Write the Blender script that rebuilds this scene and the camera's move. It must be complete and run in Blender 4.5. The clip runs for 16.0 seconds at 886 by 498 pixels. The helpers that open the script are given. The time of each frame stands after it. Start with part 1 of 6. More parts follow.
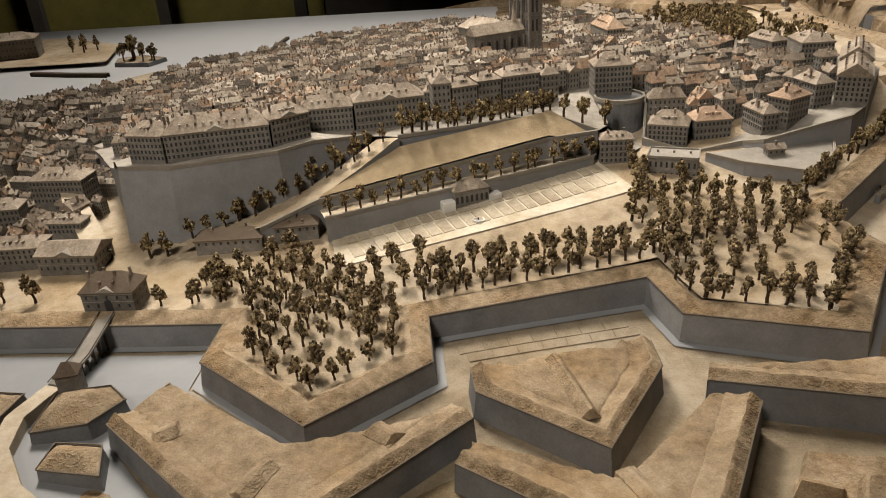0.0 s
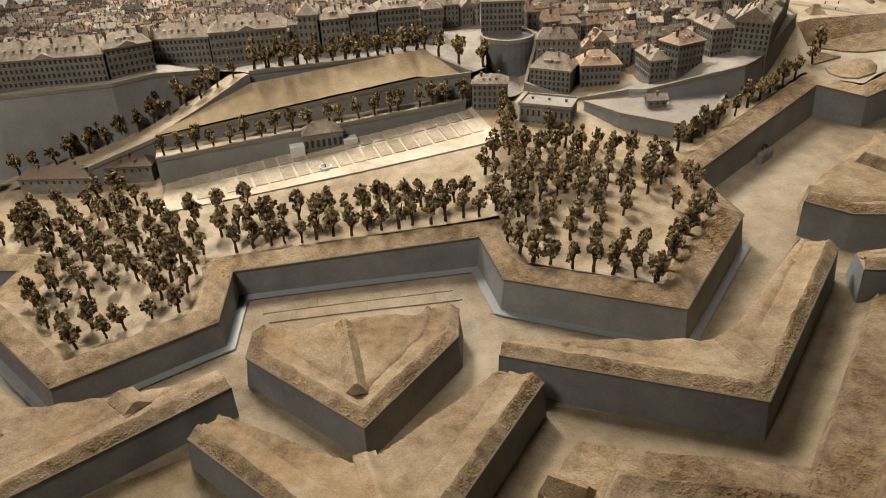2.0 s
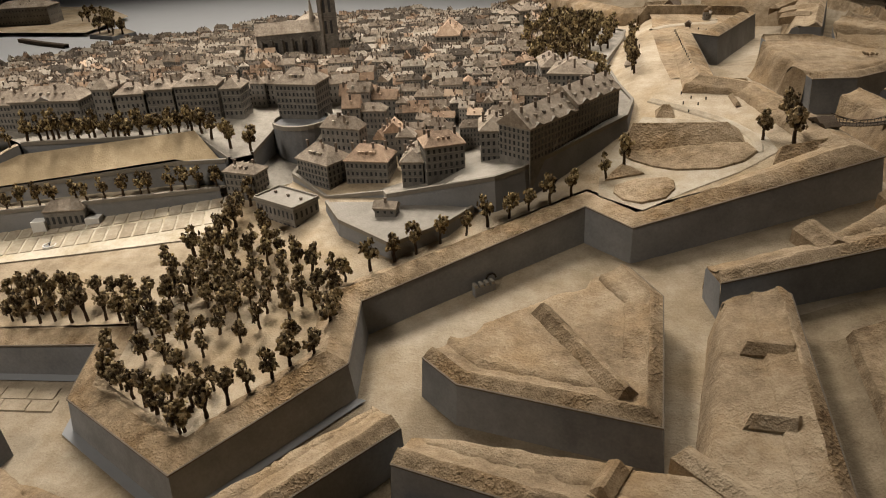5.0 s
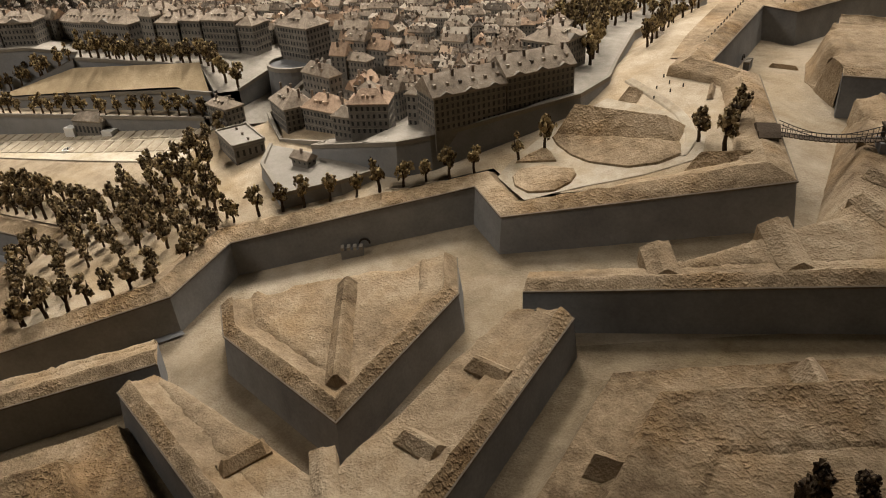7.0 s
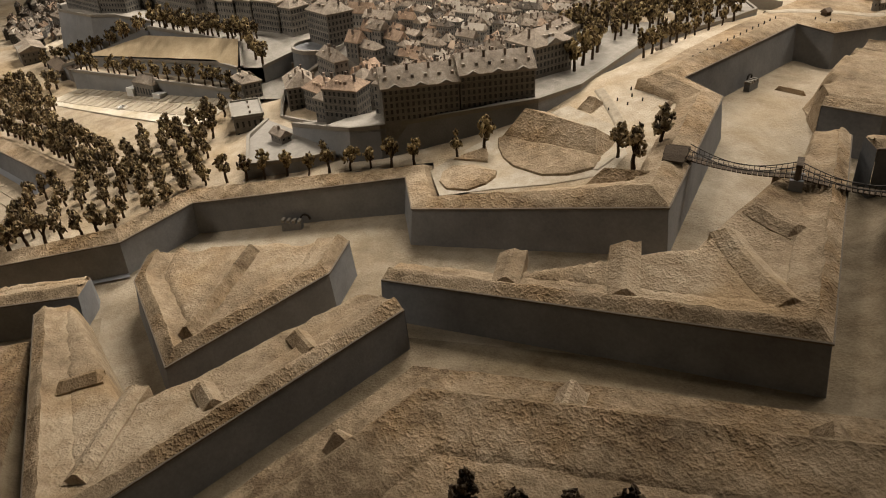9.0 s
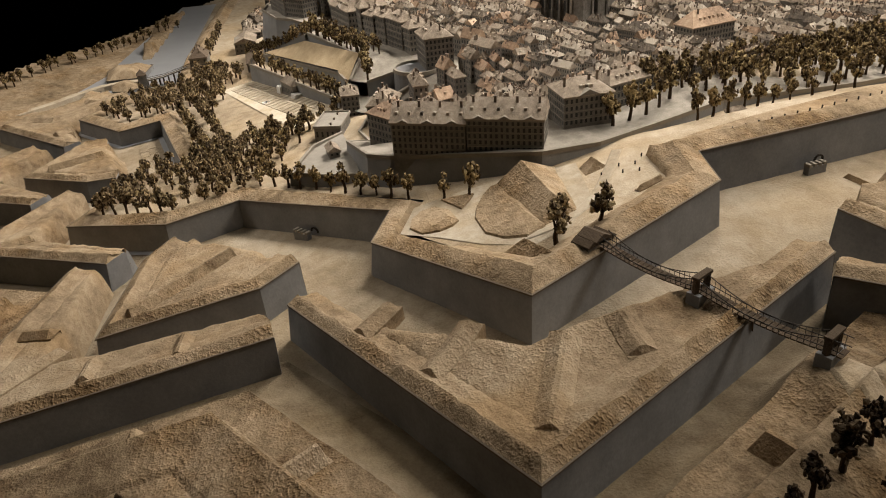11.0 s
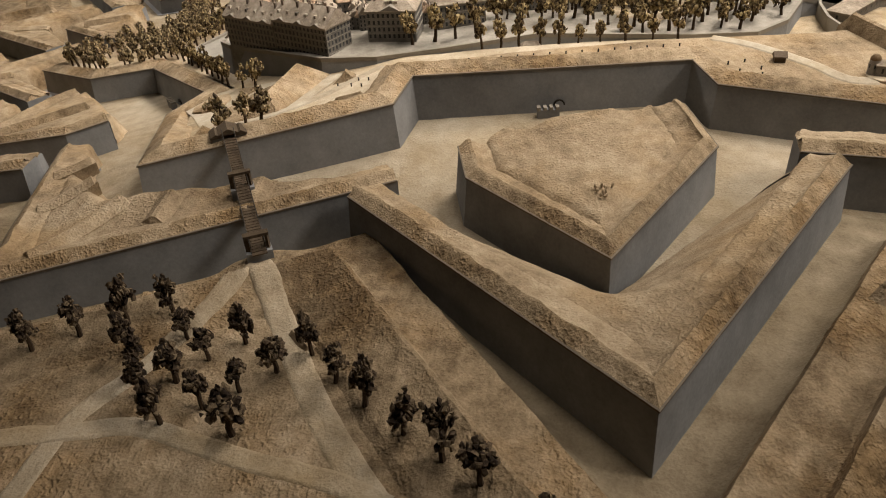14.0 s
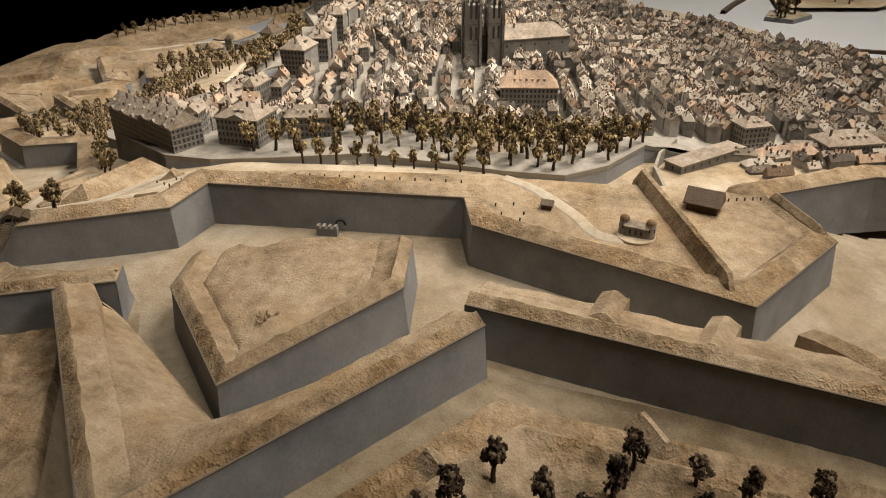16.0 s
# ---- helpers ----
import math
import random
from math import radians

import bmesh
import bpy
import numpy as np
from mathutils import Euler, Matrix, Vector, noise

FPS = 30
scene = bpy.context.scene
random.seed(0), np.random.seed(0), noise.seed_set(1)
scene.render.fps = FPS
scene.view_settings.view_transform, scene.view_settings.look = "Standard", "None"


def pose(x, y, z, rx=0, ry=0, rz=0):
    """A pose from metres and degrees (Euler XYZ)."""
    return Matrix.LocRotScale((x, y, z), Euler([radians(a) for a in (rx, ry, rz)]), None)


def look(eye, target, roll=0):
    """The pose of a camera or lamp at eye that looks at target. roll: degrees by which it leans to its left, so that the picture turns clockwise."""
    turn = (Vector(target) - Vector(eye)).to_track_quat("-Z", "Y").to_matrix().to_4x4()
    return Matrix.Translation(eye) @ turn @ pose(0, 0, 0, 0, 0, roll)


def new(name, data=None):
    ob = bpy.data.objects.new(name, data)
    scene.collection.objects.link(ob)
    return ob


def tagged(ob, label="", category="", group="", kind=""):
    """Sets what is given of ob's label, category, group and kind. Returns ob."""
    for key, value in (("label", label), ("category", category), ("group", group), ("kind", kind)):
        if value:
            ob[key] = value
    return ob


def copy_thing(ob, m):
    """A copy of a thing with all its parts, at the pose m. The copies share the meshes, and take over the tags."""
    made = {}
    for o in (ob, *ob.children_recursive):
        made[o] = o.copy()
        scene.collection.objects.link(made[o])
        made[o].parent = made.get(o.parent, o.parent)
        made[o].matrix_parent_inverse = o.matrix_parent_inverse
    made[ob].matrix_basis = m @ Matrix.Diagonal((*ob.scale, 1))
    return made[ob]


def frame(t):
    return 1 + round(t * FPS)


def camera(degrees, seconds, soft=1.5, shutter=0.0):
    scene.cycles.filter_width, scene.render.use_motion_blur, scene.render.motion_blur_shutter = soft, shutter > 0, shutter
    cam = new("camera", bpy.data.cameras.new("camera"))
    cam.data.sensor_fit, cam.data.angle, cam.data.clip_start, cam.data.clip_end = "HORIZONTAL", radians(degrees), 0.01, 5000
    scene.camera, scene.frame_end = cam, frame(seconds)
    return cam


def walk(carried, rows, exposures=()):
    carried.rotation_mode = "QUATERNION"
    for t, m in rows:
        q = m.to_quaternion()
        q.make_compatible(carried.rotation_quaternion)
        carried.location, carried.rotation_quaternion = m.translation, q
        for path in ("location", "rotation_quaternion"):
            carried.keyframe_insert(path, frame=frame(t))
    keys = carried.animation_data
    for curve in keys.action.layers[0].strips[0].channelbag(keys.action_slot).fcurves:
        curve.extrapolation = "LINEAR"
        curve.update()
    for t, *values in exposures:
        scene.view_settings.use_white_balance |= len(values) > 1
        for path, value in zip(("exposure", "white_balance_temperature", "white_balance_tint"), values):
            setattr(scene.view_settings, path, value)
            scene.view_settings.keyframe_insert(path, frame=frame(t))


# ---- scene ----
cam = camera(62.3, 16.0, soft=1.05)
METRES, EYE, TILT, LEAN, TURN = 3.0, 1.5, -26.0, 3.5, 0.0
ROWS = [
    (0.0, 0.0, 0.0, 0.0, 0.0, 0.0, -0.0),
    (0.5, 0.0254, -0.0018, -0.0036, 1.19, -2.1, -0.37),
    (1.0, 0.044, -0.0024, -0.0068, 1.56, -4.53, -1.13),
    (1.5, 0.0592, 0.005, -0.0022, 0.59, -5.52, -1.69),
    (2.0, 0.0793, 0.0262, 0.0082, 1.0, -4.99, -2.05),
    (2.5, 0.0972, 0.0373, 0.0167, 3.06, -2.78, -2.64),
    (3.0, 0.1327, 0.0379, 0.0209, 6.38, -0.81, -3.97),
    (3.5, 0.1679, 0.0428, 0.0264, 8.89, -0.46, -5.09),
    (4.0, 0.1964, 0.0643, 0.037, 10.36, -0.95, -5.5),
    (4.5, 0.2313, 0.0827, 0.046, 12.41, -1.78, -6.32),
    (5.0, 0.2804, 0.0946, 0.0539, 15.82, -2.9, -7.58),
    (7.5, 0.4171, 0.166, 0.0978, 38.98, -13.1, -16.5),
    (8.0, 0.4375, 0.1747, 0.1015, 41.67, -14.13, -17.64),
    (8.5, 0.4563, 0.1849, 0.1095, 44.14, -14.98, -18.69),
    (9.0, 0.4687, 0.203, 0.1204, 49.18, -16.39, -19.7),
    (11.5, 0.535, 0.3232, 0.1971, 78.82, -28.71, -22.41),
    (12.0, 0.5505, 0.3533, 0.2134, 82.38, -31.81, -22.27),
    (12.5, 0.549, 0.3816, 0.2241, 86.12, -34.78, -22.04),
    (13.0, 0.5572, 0.4117, 0.2395, 90.01, -37.43, -22.03),
    (13.5, 0.5683, 0.4451, 0.2579, 93.54, -39.6, -22.15),
    (14.0, 0.5603, 0.4663, 0.2695, 96.23, -41.47, -22.41),
    (14.5, 0.5536, 0.4898, 0.2823, 99.13, -42.8, -22.93),
    (15.0, 0.5524, 0.5246, 0.3011, 102.7, -43.83, -23.16),
    (15.5, 0.544, 0.5519, 0.3176, 104.96, -42.32, -23.56),
    (16.0, 0.5375, 0.5709, 0.3355, 106.55, -39.46, -23.89),
]
walk(cam, [(t, pose(0, 0, EYE, TILT, LEAN, TURN) @ pose(METRES * x, METRES * y, METRES * z, 90 + pitch, roll, yaw)) for t, x, y, z, yaw, pitch, roll in ROWS],
     [(0.0, -0.05), (3.0, -0.03), (5.0, -0.14), (8.5, -0.14), (12.0, -0.07), (14.0, 0.0), (16.0, 0.0)])

# ---- light ----
world = bpy.data.worlds.new("dim_room")
scene.world = world
world.use_nodes = True
world.node_tree.nodes["Background"].inputs[0].default_value = (1.0, 0.9, 0.78, 1)
world.node_tree.nodes["Background"].inputs[1].default_value = 0.13


def lamp(name, at, to, watts, size, color, cone=None):
    data = bpy.data.lights.new(name, "SPOT" if cone else "AREA")
    data.energy, data.color = watts, color
    if cone:
        data.spot_size, data.spot_blend, data.shadow_soft_size = radians(cone), 0.9, size
    else:
        data.size = size
    ob = new(name, data)
    ob.matrix_world = look(at, to)
    return tagged(ob, "unseen warm ceiling spotlight", "lamp", kind="structure")


WARM = (1.0, 0.915, 0.815)
for at, to, watts, cone in (((-0.7, 2.3, 3.3), (-0.03, 1.10, 1.1), 340, 56), ((0.3, 2.7, 3.3), (0.30, 1.85, 1.1), 205, 60), ((-0.9, 3.0, 3.3), (-0.6, 1.95, 1.1), 250, 84),
                            ((-1.0, -0.7, 3.3), (-0.02, 1.32, 1.1), 225, 42), ((1.12, 1.98, 3.4), (0.93, 1.74, 1.1), 82, 48), ((1.25, 3.9, 3.2), (1.04, 1.92, 1.1), 160, 46)):
    lamp("ceiling_spot", at, to, watts, 0.34, WARM, cone)
# Unseen spot added only to brighten the ochre panel.
lamp("ceiling_spot", (-1.7, 3.9, 3.3), (-1.7, 4.6, 1.0), 190, 0.1, WARM, 70)

# ---- materials ----


def material(name, colors, scale=60.0, rough=0.9, bump=0.3, fine=420.0, island=False, metal=0.0, spread=0.12, contrast=1.0, specks=0.0, stain=None, pits=0.0):
    """Broad stains, mottling and fine grain over a ramp of colours, with relief; spread: change from piece to piece;
    specks: dark dots painted for shaded pits.
    """
    m = bpy.data.materials.new(name)
    m.use_nodes = True
    nt = m.node_tree
    bsdf = nt.nodes["Principled BSDF"]
    bsdf.inputs["Roughness"].default_value = rough
    bsdf.inputs["Metallic"].default_value = metal
    bsdf.inputs["Specular IOR Level"].default_value = 0.2
    pos = nt.nodes.new("ShaderNodeNewGeometry")

    def grain(size, detail):
        n = nt.nodes.new("ShaderNodeTexNoise")
        n.inputs["Scale"].default_value, n.inputs["Detail"].default_value, n.inputs["Roughness"].default_value = size, detail, 0.62
        nt.links.new(pos.outputs["Position"], n.inputs["Vector"])
        return n.outputs["Fac"]

    def calc(op, x, y, z=None):
        n = nt.nodes.new("ShaderNodeMath")
        n.operation = op
        for k, v in enumerate((x, y, z)):
            if v is not None:
                if isinstance(v, float):
                    n.inputs[k].default_value = v
                else:
                    nt.links.new(v, n.inputs[k])
        return n.outputs[0]
    broad, mid, small = grain(scale * 0.35, 4.0), grain(scale * 3.0, 5.0), grain(fine, 4.0)
    relief = calc("MULTIPLY_ADD", small, 0.34, calc("MULTIPLY", mid, 0.4))
    if pits:
        patch = nt.nodes.new("ShaderNodeMapRange")
        patch.inputs["From Min"].default_value, patch.inputs["From Max"].default_value, patch.inputs["To Min"].default_value = 0.42, 0.66, 0.22
        nt.links.new(grain(13.0, 4.0), patch.inputs["Value"])
        clod = nt.nodes.new("ShaderNodeMapRange")
        clod.inputs["From Min"].default_value, clod.inputs["From Max"].default_value = 0.46, 0.80
        nt.links.new(grain(270.0, 1.0), clod.inputs["Value"])
        relief = calc("MULTIPLY_ADD", calc("MULTIPLY", clod.outputs["Result"], patch.outputs["Result"]), pits * 1.9, calc("MULTIPLY", relief, 0.62))
    fac = calc("MULTIPLY_ADD", broad, 0.46, calc("MULTIPLY_ADD", mid, 0.34, calc("MULTIPLY", small, 0.20)))
    fac = calc("MULTIPLY_ADD", calc("SUBTRACT", fac, 0.5), contrast, 0.5)
    if spread:
        if island:
            chance = pos.outputs["Random Per Island"]
        else:
            chance = nt.nodes.new("ShaderNodeObjectInfo").outputs["Random"]
        fac = calc("MULTIPLY_ADD", calc("SUBTRACT", chance, 0.5), spread * 2.0, fac)
    ramp = nt.nodes.new("ShaderNodeValToRGB")
    n = len(colors)
    while len(ramp.color_ramp.elements) < n:
        ramp.color_ramp.elements.new(0.5)
    for k, c in enumerate(colors):
        ramp.color_ramp.elements[k].position = 0.3 + 0.4 * k / max(1, n - 1)
        ramp.color_ramp.elements[k].color = (*c, 1)
    nt.links.new(fac, ramp.inputs["Fac"])
    color = ramp.outputs["Color"]
    if stain:
        patch = nt.nodes.new("ShaderNodeMapRange")
        patch.inputs["From Min"].default_value, patch.inputs["From Max"].default_value = 0.46, 0.66
        nt.links.new(grain(scale * 0.5, 5.0), patch.inputs["Value"])
        tint = nt.nodes.new("ShaderNodeMix")
        tint.data_type, tint.blend_type = "RGBA", "MULTIPLY"
        nt.links.new(patch.outputs["Result"], tint.inputs["Factor"])
        nt.links.new(color, tint.inputs["A"])
        tint.inputs["B"].default_value = (*stain, 1)
        color = tint.outputs["Result"]
    if specks:
        speck_mask = nt.nodes.new("ShaderNodeMapRange")
        speck_mask.inputs["From Min"].default_value, speck_mask.inputs["From Max"].default_value = 0.60, 0.78
        nt.links.new(grain(fine * 0.5, 3.0), speck_mask.inputs["Value"])
        dark = nt.nodes.new("ShaderNodeMix")
        dark.data_type, dark.blend_type = "RGBA", "MULTIPLY"
        nt.links.new(calc("MULTIPLY", speck_mask.outputs["Result"], specks), dark.inputs["Factor"])
        nt.links.new(color, dark.inputs["A"])
        dark.inputs["B"].default_value = (0.35, 0.30, 0.25, 1)
        color = dark.outputs["Result"]
    nt.links.new(color, bsdf.inputs["Base Color"])
    if bump:
        bp = nt.nodes.new("ShaderNodeBump")
        bp.inputs["Strength"].default_value, bp.inputs["Distance"].default_value = min(1.0, bump), 0.0055
        nt.links.new(relief, bp.inputs["Height"])
        nt.links.new(bp.outputs["Normal"], bsdf.inputs["Normal"])
    return m


EARTH = material("painted_earth", [(0.143, 0.101, 0.060), (0.292, 0.219, 0.139), (0.43, 0.340, 0.231)], 22, 0.95, 1.0, 480, spread=0.03, contrast=1.6, specks=0.35, stain=(0.92, 0.84, 0.72), pits=0.13)
ROUGH = material("rough_turf", [(0.12, 0.084, 0.048), (0.255, 0.188, 0.115), (0.405, 0.31, 0.205)], 26, 0.95, 1.0, 520, spread=0.04, contrast=1.8, specks=0.45, stain=(0.84, 0.74, 0.60), pits=0.20)
DITCH = material("ditch_floor", [(0.185, 0.144, 0.094), (0.288, 0.235, 0.166), (0.385, 0.326, 0.245)], 14, 0.95, 0.7, 450, spread=0.03, contrast=1.6, specks=0.4, stain=(0.88, 0.83, 0.74), pits=0.10)
# A darker, browner tone than DITCH for the outer ditch.
OUTERDITCH = material("worn_ditch_earth", [(0.125, 0.093, 0.056), (0.225, 0.178, 0.118), (0.31, 0.255, 0.178)], 12, 0.95, 0.7, 450, spread=0.03, contrast=1.6, specks=0.3, stain=(0.84, 0.80, 0.70), pits=0.08)
OLDSTONE = material("weathered_church_stone", [(0.075, 0.066, 0.056), (0.13, 0.117, 0.10), (0.21, 0.19, 0.165)], 60, 0.9, 0.4, 700, contrast=1.5)
STONE = material("grey_masonry", [(0.135, 0.136, 0.137), (0.192, 0.192, 0.191), (0.25, 0.248, 0.244)], 10, 0.8, 0.12, 300, spread=0.04, contrast=1.6, stain=(0.80, 0.78, 0.76))
COPING = material("coping_stone", [(0.19, 0.168, 0.135), (0.28, 0.25, 0.205)], 60, 0.85, 0.2, 500)
# Darker brown-grey than COPING, for the thin line below the parapets.
CORDON = material("worn_cordon", [(0.115, 0.092, 0.068), (0.19, 0.155, 0.115)], 60, 0.9, 0.3, 500)
TOWNWALL = material("light_grey_plaster", [(0.165, 0.166, 0.166), (0.215, 0.214, 0.212), (0.265, 0.26, 0.255)], 12, 0.85, 0.25, 420, spread=0.03, contrast=1.6, stain=(0.86, 0.84, 0.80))
SAND = material("pale_sand", [(0.32, 0.262, 0.185), (0.44, 0.372, 0.275), (0.54, 0.47, 0.365)], 22, 0.95, 0.4, 420, spread=0.03, contrast=1.4, stain=(0.88, 0.81, 0.70))
TAN = material("tan_gravel", [(0.22, 0.168, 0.108), (0.36, 0.29, 0.20), (0.48, 0.405, 0.305)], 16, 0.95, 0.7, 430, spread=0.02, contrast=1.6, specks=0.3, stain=(0.93, 0.86, 0.74))
PALE = material("pale_plaster", [(0.20, 0.18, 0.15), (0.31, 0.284, 0.245)], 30, 0.9, 0.3, 400, contrast=1.4)
LAWN = material("painted_lawn", [(0.25, 0.185, 0.105), (0.38, 0.29, 0.175), (0.50, 0.395, 0.255)], 18, 0.95, 0.6, 450, spread=0, contrast=1.3, specks=0.3)
STREET = material("street_plaster", [(0.20, 0.176, 0.142), (0.29, 0.262, 0.22), (0.37, 0.335, 0.285)], 30, 0.9, 0.3, 400, contrast=1.4)
WATER = material("still_water", [(0.20, 0.204, 0.208), (0.27, 0.274, 0.278)], 5, 0.35, 0.0, 40, spread=0)
LAKE = material("lake_water", [(0.46, 0.465, 0.47), (0.53, 0.535, 0.54)], 3, 0.3, 0.0, 40, spread=0)
FACADE = material("facade_paint", [(0.115, 0.104, 0.089), (0.212, 0.194, 0.168), (0.345, 0.318, 0.277)], 40, 0.85, 0.3, 900, island=True, spread=0.22, contrast=1.2)
ROOF = material("roof_tiles", [(0.10, 0.083, 0.066), (0.21, 0.168, 0.125), (0.32, 0.262, 0.20), (0.45, 0.395, 0.32)], 60, 0.9, 0.6, 1100, island=True, spread=0.26, contrast=1.3)
ROOF_RED = material("red_roof_tiles", [(0.17, 0.115, 0.077), (0.29, 0.205, 0.14), (0.43, 0.30, 0.205), (0.53, 0.40, 0.285)], 60, 0.9, 0.6, 1100, island=True, spread=0.22, contrast=1.5)
GLASS = material("window_dark", [(0.02, 0.02, 0.022), (0.05, 0.05, 0.05)], 200, 0.4, 0.0, 500)
BRICK = material("chimney_brick", [(0.11, 0.085, 0.066), (0.25, 0.195, 0.15)], 100, 0.9, 0.3, 800, spread=0.25)
CREAM = material("cream_gravel", [(0.40, 0.34, 0.25), (0.52, 0.46, 0.355), (0.62, 0.56, 0.45)], 30, 0.95, 0.4, 300, spread=0, contrast=1.6, stain=(0.84, 0.78, 0.66))
CREAM2 = material("bed_gravel", [(0.29, 0.235, 0.165), (0.40, 0.34, 0.25), (0.50, 0.435, 0.335)], 40, 0.95, 0.5, 330, spread=0.08, contrast=1.6, specks=0.2)
PATH = material("path_gravel", [(0.27, 0.22, 0.155), (0.38, 0.325, 0.245), (0.46, 0.405, 0.32)], 30, 0.95, 0.4, 420, spread=0, contrast=1.5, stain=(0.88, 0.82, 0.72))
WHITE = material("white_stone", [(0.6, 0.58, 0.54), (0.75, 0.73, 0.68)], 60, 0.8, 0.1, 300)
BRONZE = material("brown_dome", [(0.12, 0.075, 0.035), (0.22, 0.14, 0.07)], 100, 0.6, 0.2, 500)
BROWNROOF = material("dark_roof", [(0.09, 0.065, 0.045), (0.16, 0.12, 0.085)], 80, 0.85, 0.5, 700)
BARK = material("dark_bark", [(0.035, 0.022, 0.012), (0.07, 0.045, 0.025)], 200, 0.95, 0.4, 900)
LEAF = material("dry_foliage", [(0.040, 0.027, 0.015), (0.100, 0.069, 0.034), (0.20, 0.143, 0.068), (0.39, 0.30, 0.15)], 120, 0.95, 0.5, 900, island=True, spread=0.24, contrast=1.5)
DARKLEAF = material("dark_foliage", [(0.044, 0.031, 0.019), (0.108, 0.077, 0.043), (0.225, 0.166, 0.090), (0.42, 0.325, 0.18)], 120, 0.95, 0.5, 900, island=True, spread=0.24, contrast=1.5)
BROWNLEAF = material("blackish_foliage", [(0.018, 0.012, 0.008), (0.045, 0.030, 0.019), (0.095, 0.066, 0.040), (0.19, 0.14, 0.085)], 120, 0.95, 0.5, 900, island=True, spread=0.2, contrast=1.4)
IRON = material("dark_iron", [(0.02, 0.018, 0.015), (0.05, 0.04, 0.03)], 200, 0.6, 0.1, 600, metal=0.3)
DARK = material("dark_cloth", [(0.03, 0.026, 0.021), (0.07, 0.06, 0.05)], 3, 0.95, 0.1, 60)
OCHRE = material("ochre_panel", [(0.10, 0.09, 0.02), (0.22, 0.18, 0.05)], 3, 0.8, 0.1, 60)
WOOD = material("brown_wood", [(0.05, 0.035, 0.02), (0.10, 0.07, 0.045)], 100, 0.8, 0.3, 600)

# ---- mesh helpers ----


def part(name, bm, mat, parent=None, label="", smooth=False):
    me = bpy.data.meshes.new(name)
    if isinstance(bm, tuple):
        me.from_pydata(bm[0], [], bm[1])
    else:
        bm.to_mesh(me)
        bm.free()
    me.materials.append(mat)
    if smooth:
        me.shade_smooth()
    ob = new(name, me)
    if parent is not None:
        ob.parent = parent
    if label:
        tagged(ob, label)
    return ob


def thing(name, label, category, group="", at=None, kind=""):
    ob = new(name)
    if at is not None:
        ob.matrix_world = at
    ob.empty_display_size = 0.02
    return tagged(ob, label, category, group, kind)


def box(bm, x0, x1, y0, y1, z0, z1):
    v = [bm.verts.new(p) for p in ((x0, y0, z0), (x1, y0, z0), (x1, y1, z0), (x0, y1, z0), (x0, y0, z1), (x1, y0, z1), (x1, y1, z1), (x0, y1, z1))]
    for f in ((3, 2, 1, 0), (4, 5, 6, 7), (0, 1, 5, 4), (1, 2, 6, 5), (2, 3, 7, 6), (3, 0, 4, 7)):
        bm.faces.new([v[k] for k in f])
    return v


def smoothstep(t):
    t = min(1.0, max(0.0, t))
    return t * t * (3 - 2 * t)


def seg_dist(x, y, pts):
    best = 9.0
    for (ax, ay, *_), (bx, by, *_) in zip(pts, pts[1:]):
        dx, dy = bx - ax, by - ay
        t = ((x - ax) * dx + (y - ay) * dy) / (dx * dx + dy * dy)
        t = min(1.0, max(0.0, t))
        best = min(best, math.hypot(x - ax - t * dx, y - ay - t * dy))
    return best


def inside(x, y, poly):
    hit = False
    for (ax, ay, *_), (bx, by, *_) in zip(poly, [*poly[1:], poly[0]]):
        if (ay > y) != (by > y) and x < (bx - ax) * (y - ay) / (by - ay) + ax:
            hit = not hit
    return hit


def offsets(line, d):
    """The polyline moved d to its left, with mitred corners."""
    out = []
    n = len(line)
    for i, p in enumerate(line):
        p2 = Vector(p[:2])
        a = (p2 - Vector(line[i - 1][:2])).normalized() if i > 0 else None
        b = (Vector(line[i + 1][:2]) - p2).normalized() if i < n - 1 else None
        a = a or b
        b = b or a
        na, nb = Vector((-a.y, a.x)), Vector((-b.y, b.x))
        m = (na + nb).normalized()
        k = d / max(0.35, m.dot(na))
        out.append(p2 + m * k)
    return out


def loft(line, profile, i0=0, i1=None, foot=None, step=0.006, rough=0.0016):
    """A ribbon along the polyline: profile rows are (offset to the left, height over the line), or (offset, None) for the foot."""
    i1 = len(line) - 1 if i1 is None else i1
    rings = [offsets(line, d) for d, _ in profile]
    verts, faces = [], []
    for i in range(i0, i1):
        n = max(2, int((Vector(line[i + 1][:2]) - Vector(line[i][:2])).length / step))
        base = len(verts)
        for s in range(n + 1):
            t = s / n
            zl = line[i][2] * (1 - t) + line[i + 1][2] * t
            for (d, h), ring in zip(profile, rings):
                p = ring[i] * (1 - t) + ring[i + 1] * t
                z = foot(p.x, p.y) if h is None else zl + h
                w = rough if h is not None and abs(d) > 0.0026 else 0.0
                q = Vector((p.x, p.y, z))
                q.z += w * (0.9 * noise.noise(q * 60) + 0.8 * noise.noise(q * 190))
                if w:
                    q.x += w * noise.noise(q * 70 + Vector((5, 0, 0)))
                    q.y += w * noise.noise(q * 70 + Vector((0, 9, 0)))
                verts.append(q[:])
        m = len(profile)
        for s in range(n):
            for k in range(m - 1):
                a = base + s * m + k
                faces.append((a, a + m, a + m + 1, a + 1))
    return verts, faces


